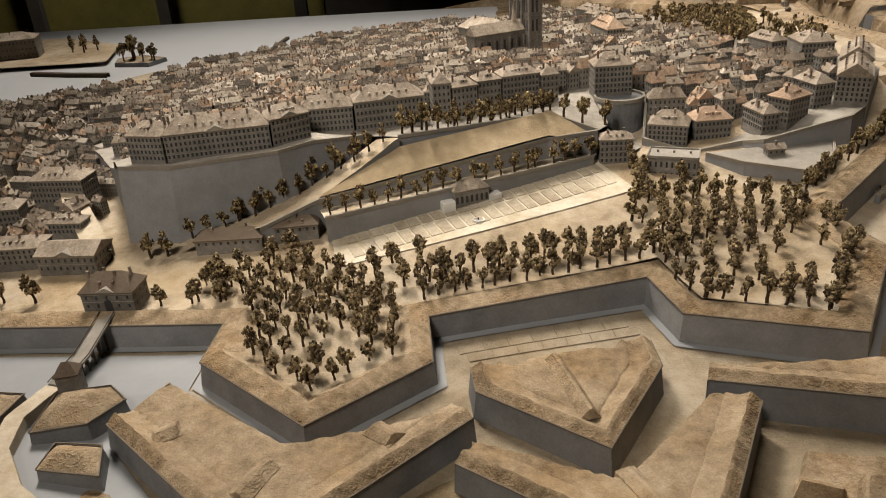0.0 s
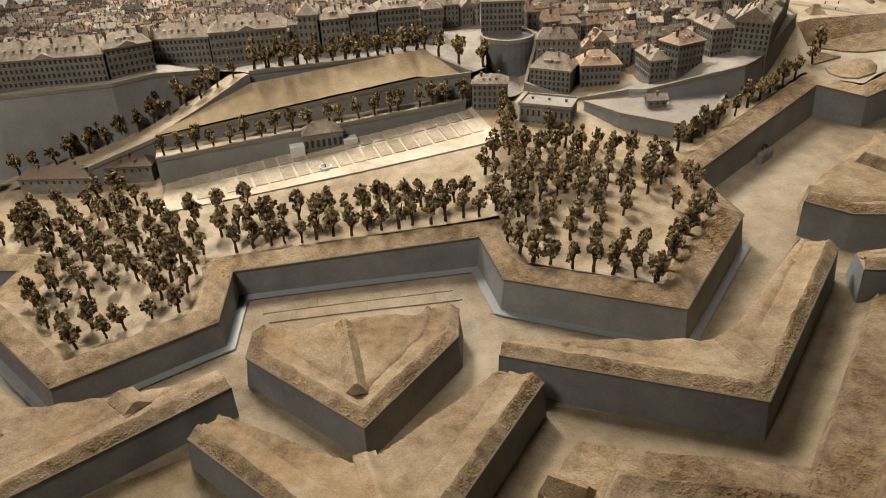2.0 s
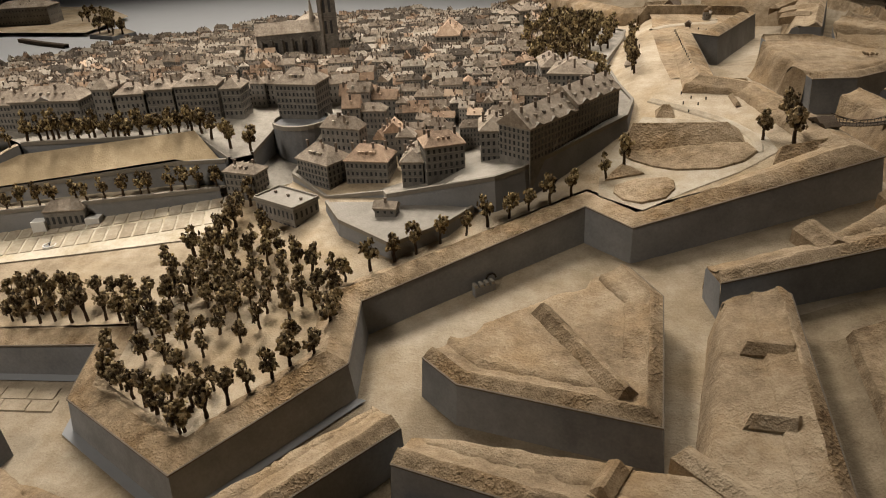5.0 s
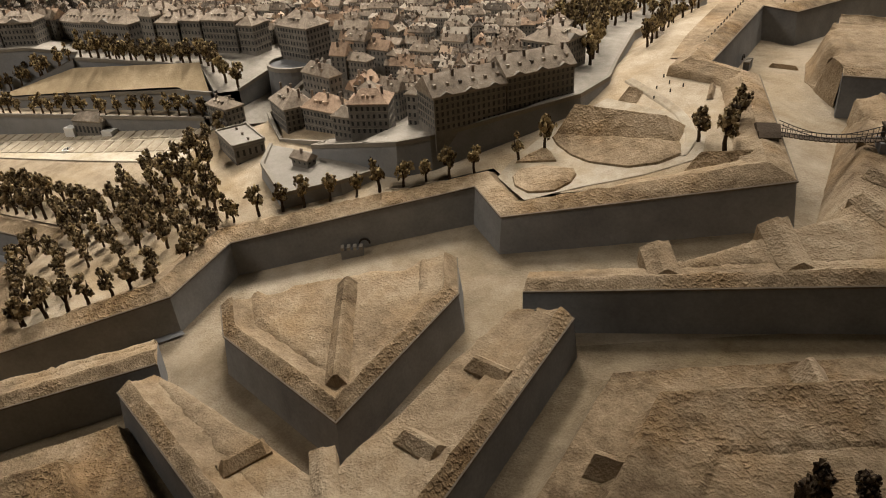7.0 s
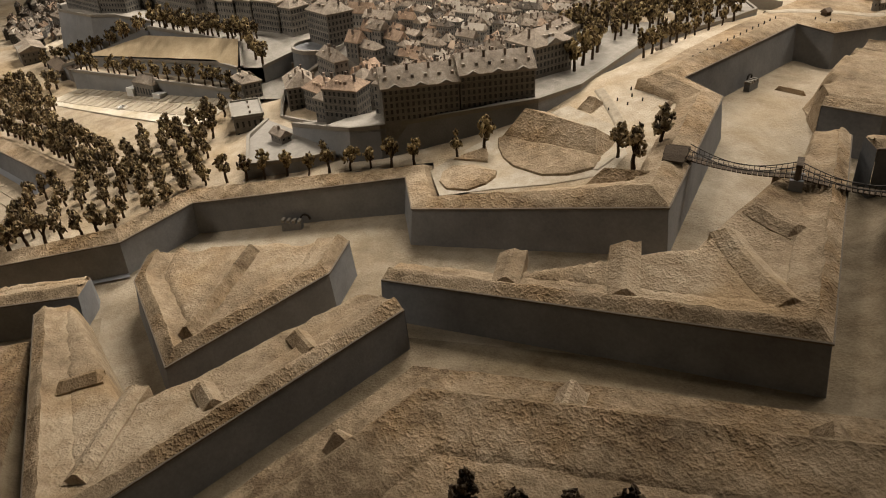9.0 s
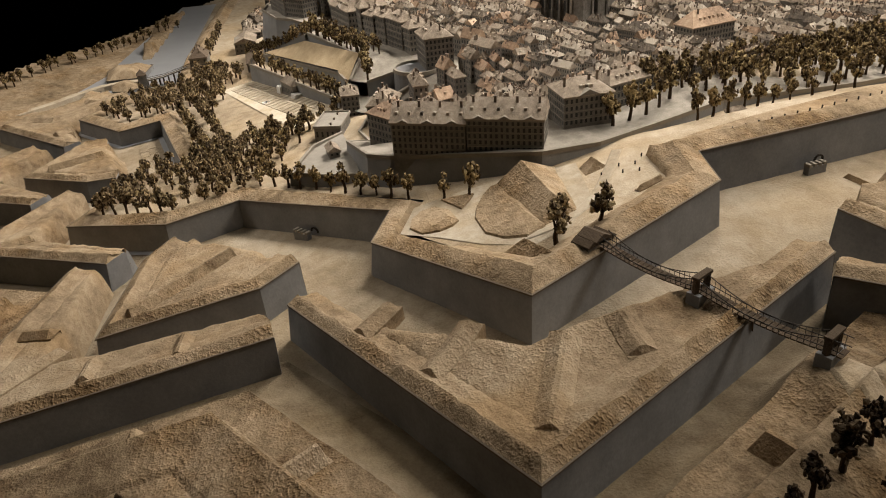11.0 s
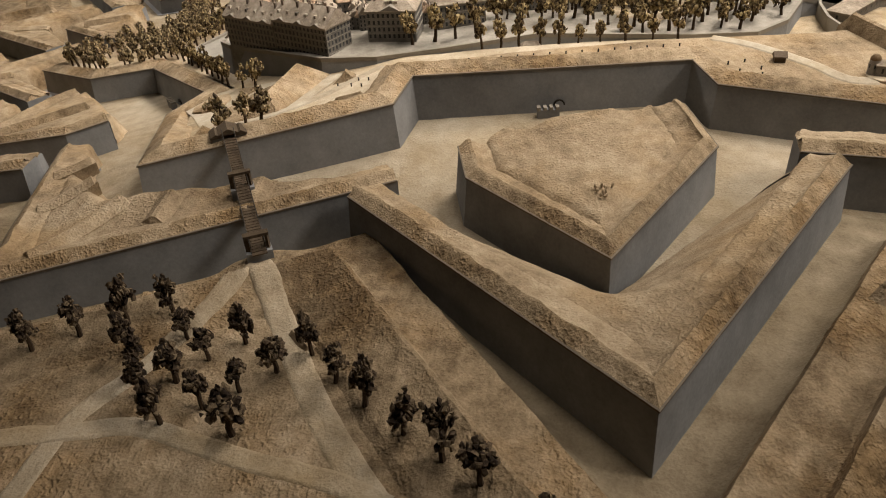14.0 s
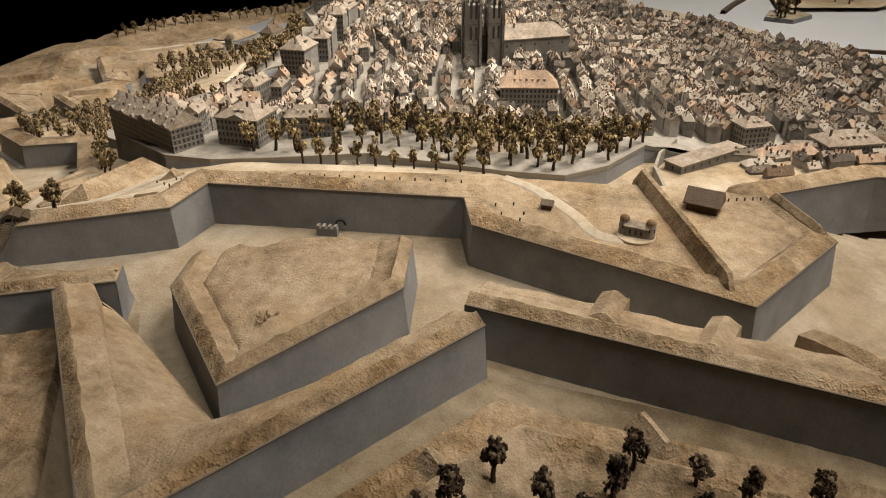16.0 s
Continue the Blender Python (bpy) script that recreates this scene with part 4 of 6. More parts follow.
def hero(name, label, category, p0, p1, deep, base, h, rh, floors, hip=True, dormers=6, chimneys=4, faces=(0, 1, 3), step=0.0066, gables=0, down=0.03, tiles=None):
    """A house whose front stands on p0 to p1 and which reaches back to the left of that line."""
    a, b = Vector(p0), Vector(p1)
    u = (b - a).normalized()
    w = (b - a).length
    n = Vector((-u.y, u.x))
    c = (a + b) / 2 + n * deep / 2
    FOOTPRINTS.append((c.x, c.y, max(w, deep) / 2 + 0.008, a, u, n, w, deep))
    t = thing(name, label, category, "large town houses", Matrix.Translation((c.x, c.y, base)) @ Matrix.Rotation(math.atan2(u.y, u.x), 4, "Z"))
    part("shell", wall_mesh(w, deep, h, down), FACADE, t, "grey painted facade")
    for k in range(1, floors):
        courses(t, w, deep, h * k / floors)
    bm = bmesh.new()
    box(bm, -w / 2 - 0.0013, w / 2 + 0.0013, -deep / 2 - 0.0013, deep / 2 + 0.0013, h - 0.0034, h - 0.0014)
    part("cornice", bm, COPING, t, "pale projecting cornice")
    part("roof", roof_mesh(w, deep, h, rh, hip, over=0.0022, dormers=int(dormers * 1.6), seed=len(FOOTPRINTS)), tiles or ROOF, t, "brown tiled roof with dormers")
    for side, s, off, z in window_spots(w, deep, h, floors, step):
        if side in faces:
            o = new("window", shared_window(side))
            o.parent = t
            o.location = ((s, -off, z), (off, s, z), (s, off, z), (-off, s, z))[side]
    for k in range(chimneys):
        o = new("chimney", CHIM)
        o.parent = t
        o.location = (-w / 2 + w * (k + 0.5) / chimneys, (0.1 if k % 2 else -0.12) * deep, h + rh * 0.9)
    for k in range(gables):
        bm = bmesh.new()
        gx = -w / 2 + w * (k + 0.5) / gables
        gw = min(0.014, w / gables * 0.26)
        v = [bm.verts.new(p) for p in ((gx - gw, -deep / 2 - 0.002, h), (gx + gw, -deep / 2 - 0.002, h), (gx, -deep / 2 - 0.002, h + gw * 0.5), (gx - gw, -deep / 2 + 0.014, h), (gx + gw, -deep / 2 + 0.014, h), (gx, -deep / 2 + 0.014, h + gw * 0.5))]
        for f in ((0, 1, 2), (0, 2, 5, 3), (1, 4, 5, 2), (3, 5, 4), (0, 3, 4, 1)):
            bm.faces.new([v[i] for i in f])
        part("pediment", bm, COPING, t, "small stone pediment")
    return t


H = "town_house"
hero("palace", "large grey palace with a pediment and brown roof", "palace", (-0.165, 1.192), (-0.052, 1.216), 0.05, 1.145, 0.052, 0.018, 4, gables=1, dormers=8)
hero(H, "long grey town house with brown roof on the terrace wall", "house", (-0.506, 1.082), (-0.447, 1.068), 0.05, 1.152, 0.043, 0.018, 4, dormers=4)
hero(H, "long grey town house with brown roof on the terrace wall", "house", (-0.443, 1.068), (-0.288, 1.096), 0.05, 1.153, 0.043, 0.020, 4, dormers=12, chimneys=8, gables=1)
hero(H, "grey town house with brown roof beside the palace", "house", (-0.284, 1.098), (-0.232, 1.135), 0.045, 1.157, 0.045, 0.016, 4, gables=1)
hero(H, "grey town house with brown roof beside the palace", "house", (-0.258, 1.196), (-0.172, 1.204), 0.04, 1.145, 0.044, 0.018, 4)
hero(H, "tall grey corner house above the promenade", "house", (-0.036, 1.232), (-0.006, 1.236), 0.06, 1.148, 0.062, 0.016, 5, dormers=2)
hero(H, "tall grey house above the promenade", "house", (-0.002, 1.240), (0.040, 1.254), 0.04, 1.15, 0.050, 0.014, 4)
hero(H, "tall grey house above the promenade", "house", (0.042, 1.258), (0.082, 1.270), 0.04, 1.15, 0.054, 0.012, 4)
hero(H, "tall grey house above the promenade", "house", (0.086, 1.272), (0.150, 1.290), 0.042, 1.15, 0.056, 0.014, 5)
hero(H, "narrow grey house above the promenade", "house", (0.156, 1.292), (0.186, 1.298), 0.04, 1.152, 0.048, 0.014, 4, dormers=2, chimneys=2)
hero(H, "tall grey house on a round bastion wall", "house", (0.250, 1.297), (0.316, 1.298), 0.05, 1.156, 0.052, 0.020, 5)
hero("tower_house", "square grey house at the end of the garden wall", "house", (0.234, 1.152), (0.286, 1.148), 0.03, 1.078, 0.043, 0.010, 4, dormers=4, chimneys=2)
hero(H, "hip-roofed grey house on the street corner", "house", (0.324, 1.202), (0.383, 1.178), 0.046, 1.090, 0.038, 0.020, 4)
hero(H, "hip-roofed grey house beside the street", "house", (0.402, 1.196), (0.463, 1.200), 0.042, 1.080, 0.050, 0.018, 4, tiles=ROOF_RED)
hero(H, "narrow grey house on the rising street corner", "house", (0.499, 1.163), (0.527, 1.168), 0.06, 1.112, 0.033, 0.013, 3, dormers=4, chimneys=5)
hero(H, "grey house with a reddish roof on the rising street", "house", (0.536, 1.158), (0.580, 1.184), 0.04, 1.124, 0.044, 0.014, 4, dormers=4, chimneys=3, tiles=ROOF_RED)
hero(H, "narrow tall house on the rising street", "house", (0.596, 1.203), (0.630, 1.212), 0.055, 1.132, 0.046, 0.015, 4, dormers=4, chimneys=4)
for k in range(2):
    q0, q1 = Vector((0.668, 1.170)).lerp(Vector((0.757, 1.342)), 0.505 * k), Vector((0.668, 1.170)).lerp(Vector((0.757, 1.342)), 0.495 + 0.505 * k)
    hero("tenement", "tall grey tenement with pediments and tan tiled roof", "house", q0[:], q1[:], 0.050, 1.148 + 0.007 * k, 0.046, 0.020, 5, hip=False, dormers=8, chimneys=7, gables=3, down=0.04)
hero(H, "square dark house with a pediment", "house", (0.710, 1.388), (0.712, 1.455), 0.06, 1.166, 0.042, 0.016, 4, gables=1)
hero(H, "grey town house facing the tree promenade", "house", (0.660, 1.475), (0.640, 1.545), 0.035, 1.162, 0.036, 0.014, 3)
hero("hospital", "long grey building with four storeys and brown roof", "house", (0.405, 1.753), (0.385, 1.848), 0.045, 1.150, 0.041, 0.024, 4, chimneys=2, dormers=8, tiles=ROOF_RED)
hero("hall", "large plain hall with a big roof", "hall", (0.150, 1.700), (0.070, 1.830), 0.06, 1.160, 0.050, 0.024, 2, dormers=0, chimneys=2, step=0.03)

# casino with a flat terrace roof
def casino():
    a, b = Vector((0.303, 1.114)), Vector((0.374, 1.088))
    u = (b - a).normalized()
    w, deep, h = (b - a).length, 0.044, 0.040
    n = Vector((-u.y, u.x))
    c = (a + b) / 2 + n * deep / 2
    FOOTPRINTS.append((c.x, c.y, 0.04, a, u, n, w, deep))
    t = thing("garden_pavilion", "grey two-storey pavilion with a flat pale roof", "house", "large town houses", Matrix.Translation((c.x, c.y, 1.060)) @ Matrix.Rotation(math.atan2(u.y, u.x), 4, "Z"))
    part("shell", wall_mesh(w, deep, h, 0.02), FACADE, t, "grey facade with arcades")
    courses(t, w, deep, h * 0.5)
    courses(t, w, deep, h - 0.004)
    bm = bmesh.new()
    box(bm, -w / 2 - 0.002, w / 2 + 0.002, -deep / 2 - 0.002, deep / 2 + 0.002, h - 0.0005, h + 0.0015)
    part("roof", bm, PALE, t, "flat pale roof")
    for x0, x1, y0, y1 in ((-w / 2, w / 2, -deep / 2 - 0.002, -deep / 2), (-w / 2, w / 2, deep / 2, deep / 2 + 0.002), (-w / 2 - 0.002, -w / 2, -deep / 2, deep / 2), (w / 2, w / 2 + 0.002, -deep / 2, deep / 2)):
        bm = bmesh.new()
        box(bm, x0, x1, y0, y1, h + 0.0015, h + 0.004)
        part("balustrade", bm, COPING, t, "low roof balustrade")
    for side, s, off, z in window_spots(w, deep, h, 2, 0.008):
        if side in (0, 1, 3):
            bm = bmesh.new()
            window_box(bm, side, s, off, z, 0.0032, 0.009)
            part("window", bm, GLASS, t)
    for k in range(3):
        o = new("chimney", CHIM)
        o.parent = t
        o.location = (-w / 3 + w / 3 * k, 0.004, h)
    return t


casino()


def orangery():
    a, b = Vector((-0.008, 1.053)), Vector((0.046, 1.072))
    u = (b - a).normalized()
    w, deep, h = (b - a).length, 0.026, 0.027
    n = Vector((-u.y, u.x))
    c = (a + b) / 2 + n * deep / 2
    t = thing("orangery", "small grey orangery with a hipped roof and low wings", "pavilion", "", Matrix.Translation((c.x, c.y, low_z(c.x, c.y) - 0.001)) @ Matrix.Rotation(math.atan2(u.y, u.x), 4, "Z"))
    part("shell", wall_mesh(w, deep, h), FACADE, t)
    part("roof", roof_mesh(w, deep, h, 0.012, True), ROOF, t, "brown hipped roof")
    for k in range(7):
        bm = bmesh.new()
        window_box(bm, 0, -w / 2 + w * (k + 0.5) / 7, deep / 2, h * 0.45, 0.004, 0.011)
        part("window", bm, GLASS, t)
    for sgn in (-1, 1):
        bm = bmesh.new()
        box(bm, sgn * (w / 2 + 0.010) - 0.010, sgn * (w / 2 + 0.010) + 0.010, -0.017, 0.001, -0.01, 0.013)
        part("wing", bm, WHITE, t, "low pale side wing")
        FOOTPRINTS.append((c.x, c.y, 0.05, a, u, n, w, deep))
    return t


orangery()


def cathedral():
    t = thing("cathedral", "grey cathedral with two square towers and a long nave", "church", "", Matrix.Translation((0.165, 1.668, 1.165)) @ Matrix.Rotation(radians(28), 4, "Z"))
    FOOTPRINTS.append((0.13, 1.65, 0.08, None, None, None, 0, 0))
    part("nave", wall_mesh(0.13, 0.036, 0.056), OLDSTONE, t, "long stone nave").location = (-0.075, 0, 0)
    part("nave_roof", roof_mesh(0.13, 0.036, 0.056, 0.02, False), ROOF, t, "steep tiled roof").location = (-0.075, 0, 0)
    for k in range(7):
        for sgn in (-1, 1):
            bm = bmesh.new()
            box(bm, -0.0018, 0.0018, -0.003, 0.003, -0.02, 0.046)
            part("buttress", bm, OLDSTONE, t).location = (-0.132 + 0.019 * k, sgn * 0.021, 0)
            bm = bmesh.new()
            window_box(bm, 0 if sgn < 0 else 2, 0, 0.018, 0.030, 0.0045, 0.020)
            part("window", bm, GLASS, t).location = (-0.1225 + 0.019 * k, 0, 0)
    for y, high in ((-0.023, 0.118), (0.023, 0.111)):
        tw = part("tower", wall_mesh(0.028, 0.028, high, 0.02), OLDSTONE, t, "square stone tower with tall openings")
        tw.location = (0.0, y, 0)
        for cx in (-0.014, 0.014):
            for cy in (-0.014, 0.014):
                bm = bmesh.new()
                box(bm, cx - 0.0028, cx + 0.0028, cy - 0.0028, cy + 0.0028, -0.02, high + 0.003)
                bmesh.ops.create_cone(bm, cap_ends=True, segments=4, radius1=0.0036, radius2=0.0003, depth=0.011, matrix=Matrix.Translation((cx, cy, high + 0.0085)) @ Matrix.Rotation(math.pi / 4, 4, "Z"))
                part("corner_buttress", bm, OLDSTONE, tw)
        for z in (0.045, 0.082):
            bm = bmesh.new()
            box(bm, -0.0150, 0.0150, -0.0150, 0.0150, z - 0.001, z + 0.001)
            part("string_course", bm, OLDSTONE, tw)
        for side in range(4):
            for z, hh in ((0.064, 0.024), (0.108, 0.034)):
                for s in (-0.0052, 0.0052):
                    bm = bmesh.new()
                    window_box(bm, side, s, 0.014, z, 0.0046, hh)
                    part("opening", bm, GLASS, tw)
    sp = bmesh.new()
    bmesh.ops.create_cone(sp, cap_ends=True, segments=8, radius1=0.006, radius2=0.0004, depth=0.05, matrix=Matrix.Translation((-0.03, 0, 0.095)))
    part("fleche", sp, ROOF, t, "slender spire")
    return t


cathedral()

# ordinary houses, a few kinds repeated through the quarters
KINDS = []
for k in range(18):
    rn = random.Random(40 + k)
    w, d, h, rh = rn.uniform(0.018, 0.036), rn.uniform(0.020, 0.030), rn.uniform(0.026, 0.046), rn.uniform(0.009, 0.017)
    if k % 3 == 0:
        w, d, h = rn.uniform(0.040, 0.062), rn.uniform(0.019, 0.024), rn.uniform(0.034, 0.042)
    roof = roof_mesh(w, d, h, rh, rn.random() < 0.4, dormers=rn.choice((0, 2, 2, 4)), seed=k)
    panes = bmesh.new()
    for side, s, off, z in window_spots(w, d, h, max(2, round(h / 0.011)), 0.0066):
        window_box(panes, side, s, off, z)
    stacks = []
    for q in range(rn.choice((2, 3, 3, 4))):
        bm = bmesh.new()
        cx, cy = rn.uniform(-0.4, 0.4) * w, rn.uniform(-0.3, 0.3) * d
        box(bm, cx - 0.0015, cx + 0.0015, cy - 0.0012, cy + 0.0012, h, h + rh + rn.uniform(0.001, 0.005))
        stacks.append(bm)
    pieces = []
    for nm, bm, mat in [("house", wall_mesh(w, d, h, 0.02), FACADE), ("roof", roof, ROOF_RED if k % 4 == 1 else ROOF), ("glazing", panes, GLASS), *(("chimney", q, BRICK) for q in stacks)]:
        me = bpy.data.meshes.new(nm)
        bm.to_mesh(me)
        bm.free()
        me.materials.append(mat)
        pieces.append((nm, me))
    KINDS.append((pieces, w, d))


def free(x, y, r=0.014):
    for cx, cy, rad, a, u, n, w, deep in FOOTPRINTS:
        if a is None:
            if math.hypot(x - cx, y - cy) < rad + r:
                return False
            continue
        q = Vector((x, y)) - a
        if -r < q.dot(u) < w + r and -r < q.dot(n) < deep + r:
            return False
    return True


QUARTER = [(-0.50, 1.12), (-0.30, 1.14), (-0.25, 1.19), (-0.17, 1.235), (0.0, 1.27), (0.18, 1.335), (0.34, 1.33), (0.36, 1.22), (0.50, 1.235), (0.58, 1.26), (0.66, 1.26), (0.70, 1.36), (0.63, 1.47), (0.60, 1.60), (0.585, 1.75), (0.50, 1.90), (0.44, 2.05), (0.36, 2.25), (0.20, 2.62), (-0.08, 2.64), (-0.42, 2.50), (-0.55, 2.33), (-0.80, 2.12), (-0.82, 1.62), (-0.62, 1.30)]
LEFTQ = [(-0.62, 1.10), (-0.60, 1.25), (-0.84, 1.62), (-0.86, 2.0), (-1.25, 1.75), (-1.5, 1.2), (-0.95, 0.98), (-0.72, 1.0)]
RIGHTQ = [(0.50, 2.13), (0.60, 2.17), (0.50, 2.30), (0.36, 2.75), (0.24, 2.66), (0.40, 2.28)]
FRONT = TOWN_LINE[:24]
SITES = []
for poly, ang0, zf, skip in ((QUARTER, 0.25, town_z, 0.08), (LEFTQ, -0.35, low_z, 0.2), (RIGHTQ, 1.9, town_z, 0.15)):
    xs, ys = [p[0] for p in poly], [p[1] for p in poly]
    for size, near in ((0.98, True), (0.70, False)):
        v = -3.0
        line_no = 0
        while v < 3.0:
            u_ = -3.0
            while u_ < 3.0:
                kind = rnd.randrange(len(KINDS))
                _, w, d = KINDS[kind]
                x, y = u_ * math.cos(ang0) - v * math.sin(ang0), 1.6 + u_ * math.sin(ang0) + v * math.cos(ang0)
                y += 0.035 * math.sin(x * 5 + line_no * 0.7) + 0.02 * math.sin(x * 11)
                if min(xs) < x < max(xs) and min(ys) < y < max(ys) and inside(x, y, poly) and (seg_dist(x, y, FRONT) < 0.13) == near and free(x, y, 0.013 * size) and rnd.random() > skip * 0.6:
                    turn = ang0 + 0.10 * math.cos(x * 5 + line_no) + rnd.gauss(0, 0.12) + (math.pi / 2 if rnd.random() < 0.25 and w < 0.036 else 0) + (math.pi if rnd.random() < 0.5 else 0)
                    SITES.append((kind, x, y, zf(x, y), turn, size * rnd.uniform(0.9, 1.1), size * rnd.uniform(0.85, 1.2) * (1.0 if near else 0.92)))
                u_ += (w * 0.96 + (0.012 if rnd.random() < 0.08 else 0.0)) * size
            v += (0.0255 if line_no % 2 == 0 else 0.031) * size
            line_no += 1
SITES.sort(key=lambda q: seg_dist(q[1], q[2], FRONT))
for kind, x, y, z, turn, wide_s, sc in SITES[:290]:
    top = None
    for nm, me in KINDS[kind][0]:
        o = new(nm, me)
        if top is None:
            top = o
            o.matrix_world = Matrix.Translation((x, y, z)) @ Matrix.Rotation(turn, 4, "Z")
            o.scale = (wide_s, wide_s, sc)
            tagged(o, "small grey town house with a brown tiled roof", "house", "town houses")
        else:
            o.parent = top
            if nm == "glazing":
                tagged(o, kind="stuff")
# the far streets, too many to count, in one piece
mass = thing("far_houses", "crowded far town houses with brown and reddish roofs", "houses", kind="stuff")
for which, name, mat in (("house", "walls", FACADE), ("roof", "roofs", ROOF), ("red", "red_roofs", ROOF_RED), ("glazing", "panes", GLASS), ("chimney", "chimneys", BRICK)):
    verts, faces = [], []
    for kind, x, y, z, turn, wide_s, sc in SITES[290:]:
        if which == "glazing" and y > 1.9:
            continue
        c, q = math.cos(turn) * wide_s, math.sin(turn) * wide_s
        for nm, me in KINDS[kind][0]:
            if nm == which and not (nm == "roof" and kind % 4 == 1) or (which == "red" and nm == "roof" and kind % 4 == 1):
                n0 = len(verts)
                verts += [(x + c * p.co.x - q * p.co.y, y + q * p.co.x + c * p.co.y, z + p.co.z * sc) for p in me.vertices]
                faces += [tuple(n0 + i for i in f.vertices) for f in me.polygons]
    tagged(part(name, (verts, faces), mat, mass), kind="stuff")

# ---- the garden before the orangery ----
GU, GV = Vector((0.435, 0.158)).normalized(), Vector((-0.158, 0.435)).normalized()
GO = Vector((-0.178, 0.922))


def garden(u, v):
    p = GO + GU * u + GV * v
    return p.x, p.y


parade = part("parade", sheet([garden(0, 0), garden(0.475, -0.02), garden(0.465, 0.105), garden(0.01, 0.088)], lambda x, y: low_z(x, y) + 0.0016, 0.012, rough=0.0003), CREAM, smooth=True)
tagged(parade, "bright cream gravel garden ground", "ground", kind="structure")
for r in range(2):
    for k in range(22):
        u0, v0 = 0.028 + 0.0198 * k, 0.012 + 0.040 * r
        pts = [garden(u0, v0), garden(u0 + 0.0160, v0), garden(u0 + 0.0130, v0 + 0.034), garden(u0 - 0.003, v0 + 0.034)]
        vs = [(x, y, low_z(x, y) + dz) for dz in (0.001, 0.0026) for x, y in pts]
        bed = part("garden_bed", (vs, [(4, 5, 6, 7), (0, 1, 5, 4), (1, 2, 6, 5), (2, 3, 7, 6), (3, 0, 4, 7)]), CREAM2)
        tagged(bed, "low tan garden bed with pale edges", "garden bed", "beds of the garden")


def ring(bm, r0, r1, z0, z1, n=20):
    rows = []
    for k in range(n):
        a = 6.28318 * k / n
        c, s_ = math.cos(a), math.sin(a)
        rows.append([bm.verts.new((c * r0, s_ * r0, z0)), bm.verts.new((c * r0, s_ * r0, z1)), bm.verts.new((c * r1, s_ * r1, z1)), bm.verts.new((c * r1, s_ * r1, z0))])
    for k in range(n):
        a, b = rows[k], rows[(k + 1) % n]
        for i in range(4):
            bm.faces.new((a[i], b[i], b[(i + 1) % 4], a[(i + 1) % 4]))


fx, fy = garden(0.225, 0.020)
fountain = thing("fountain", "small round white fountain basin in the garden", "fountain", "", Matrix.Translation((fx, fy, low_z(fx, fy) + 0.0015)))
bm = bmesh.new()
ring(bm, 0.0075, 0.0092, -0.001, 0.0022)
part("rim", bm, WHITE, fountain, "white stone rim")
bm = bmesh.new()
bmesh.ops.create_circle(bm, cap_ends=True, segments=20, radius=0.0078, matrix=Matrix.Translation((0, 0, 0.0008)))
part("water", bm, WATER, fountain)
bm = bmesh.new()
bmesh.ops.create_cone(bm, cap_ends=True, segments=8, radius1=0.0012, radius2=0.0006, depth=0.005, matrix=Matrix.Translation((0, 0, 0.0025)))
part("jet", bm, GLASS, fountain, "small dark nozzle")

# ---- round bastion under the old houses ----
rot = thing("round_bastion", "round grey bastion wall below tall houses", "wall", "retaining walls of the town", Matrix.Translation((0.292, 1.288, 1.06)), kind="structure")
bm = bmesh.new()
bmesh.ops.create_cone(bm, cap_ends=True, segments=28, radius1=0.046, radius2=0.043, depth=0.094, matrix=Matrix.Translation((0, 0, 0.047)))
part("wall_face", bm, STONE, rot)
bm = bmesh.new()
ring(bm, 0.0405, 0.0445, 0.092, 0.0985, 28)
part("parapet_stone", bm, COPING, rot)

# ---- buildings at the foot of the hill ----
hero("shed", "long low building with a brown hipped roof", "shed", (-0.398, 0.985), (-0.298, 0.985), 0.035, 1.043, 0.013, 0.012, 1, dormers=0, chimneys=2, step=0.01, tiles=BROWNROOF)
hero("shed", "low building with a brown hipped roof", "shed", (-0.280, 1.000), (-0.216, 1.005), 0.03, 1.05, 0.014, 0.011, 1, dormers=2, chimneys=1, step=0.01, tiles=BROWNROOF)
hero("theatre", "grey theatre with a pale pitched roof and a portico", "theatre", (-0.628, 0.962), (-0.538, 0.956), 0.055, 1.026, 0.030, 0.012, 2, hip=False, dormers=0, chimneys=0, gables=1, step=0.01)
hero("town_house", "pale-roofed grey building by the square", "house", (-0.72, 0.985), (-0.635, 0.985), 0.045, 1.03, 0.030, 0.012, 3, step=0.008)
gate = hero("gatehouse", "dark grey town gate with an arch and hipped roof", "gate", (-0.509, 0.845), (-0.438, 0.841), 0.044, 1.024, 0.029, 0.021, 2, dormers=2, chimneys=4, step=0.012, gables=1, tiles=BROWNROOF)
bm = bmesh.new()
window_box(bm, 0, 0.0, 0.0224, 0.006, 0.010, 0.014)
bmesh.ops.create_cone(bm, cap_ends=True, segments=14, radius1=0.005, radius2=0.005, depth=0.0008, matrix=Matrix.Translation((0, -0.0224, 0.013)) @ Matrix.Rotation(math.pi / 2, 4, "X"))
part("arch_opening", bm, GLASS, gate, "dark arched gateway")
hero("lodge", "tiny gabled lodge on the pale platform", "house", (0.485, 1.096), (0.512, 1.098), 0.016, 1.098, 0.010, 0.007, 1, hip=False, dormers=0, chimneys=1, step=0.008)
hero("town_house", "square grey corner house with a red-brown roof", "house", (-0.735, 1.175), (-0.640, 1.165), 0.05, 1.055, 0.045, 0.016, 4)
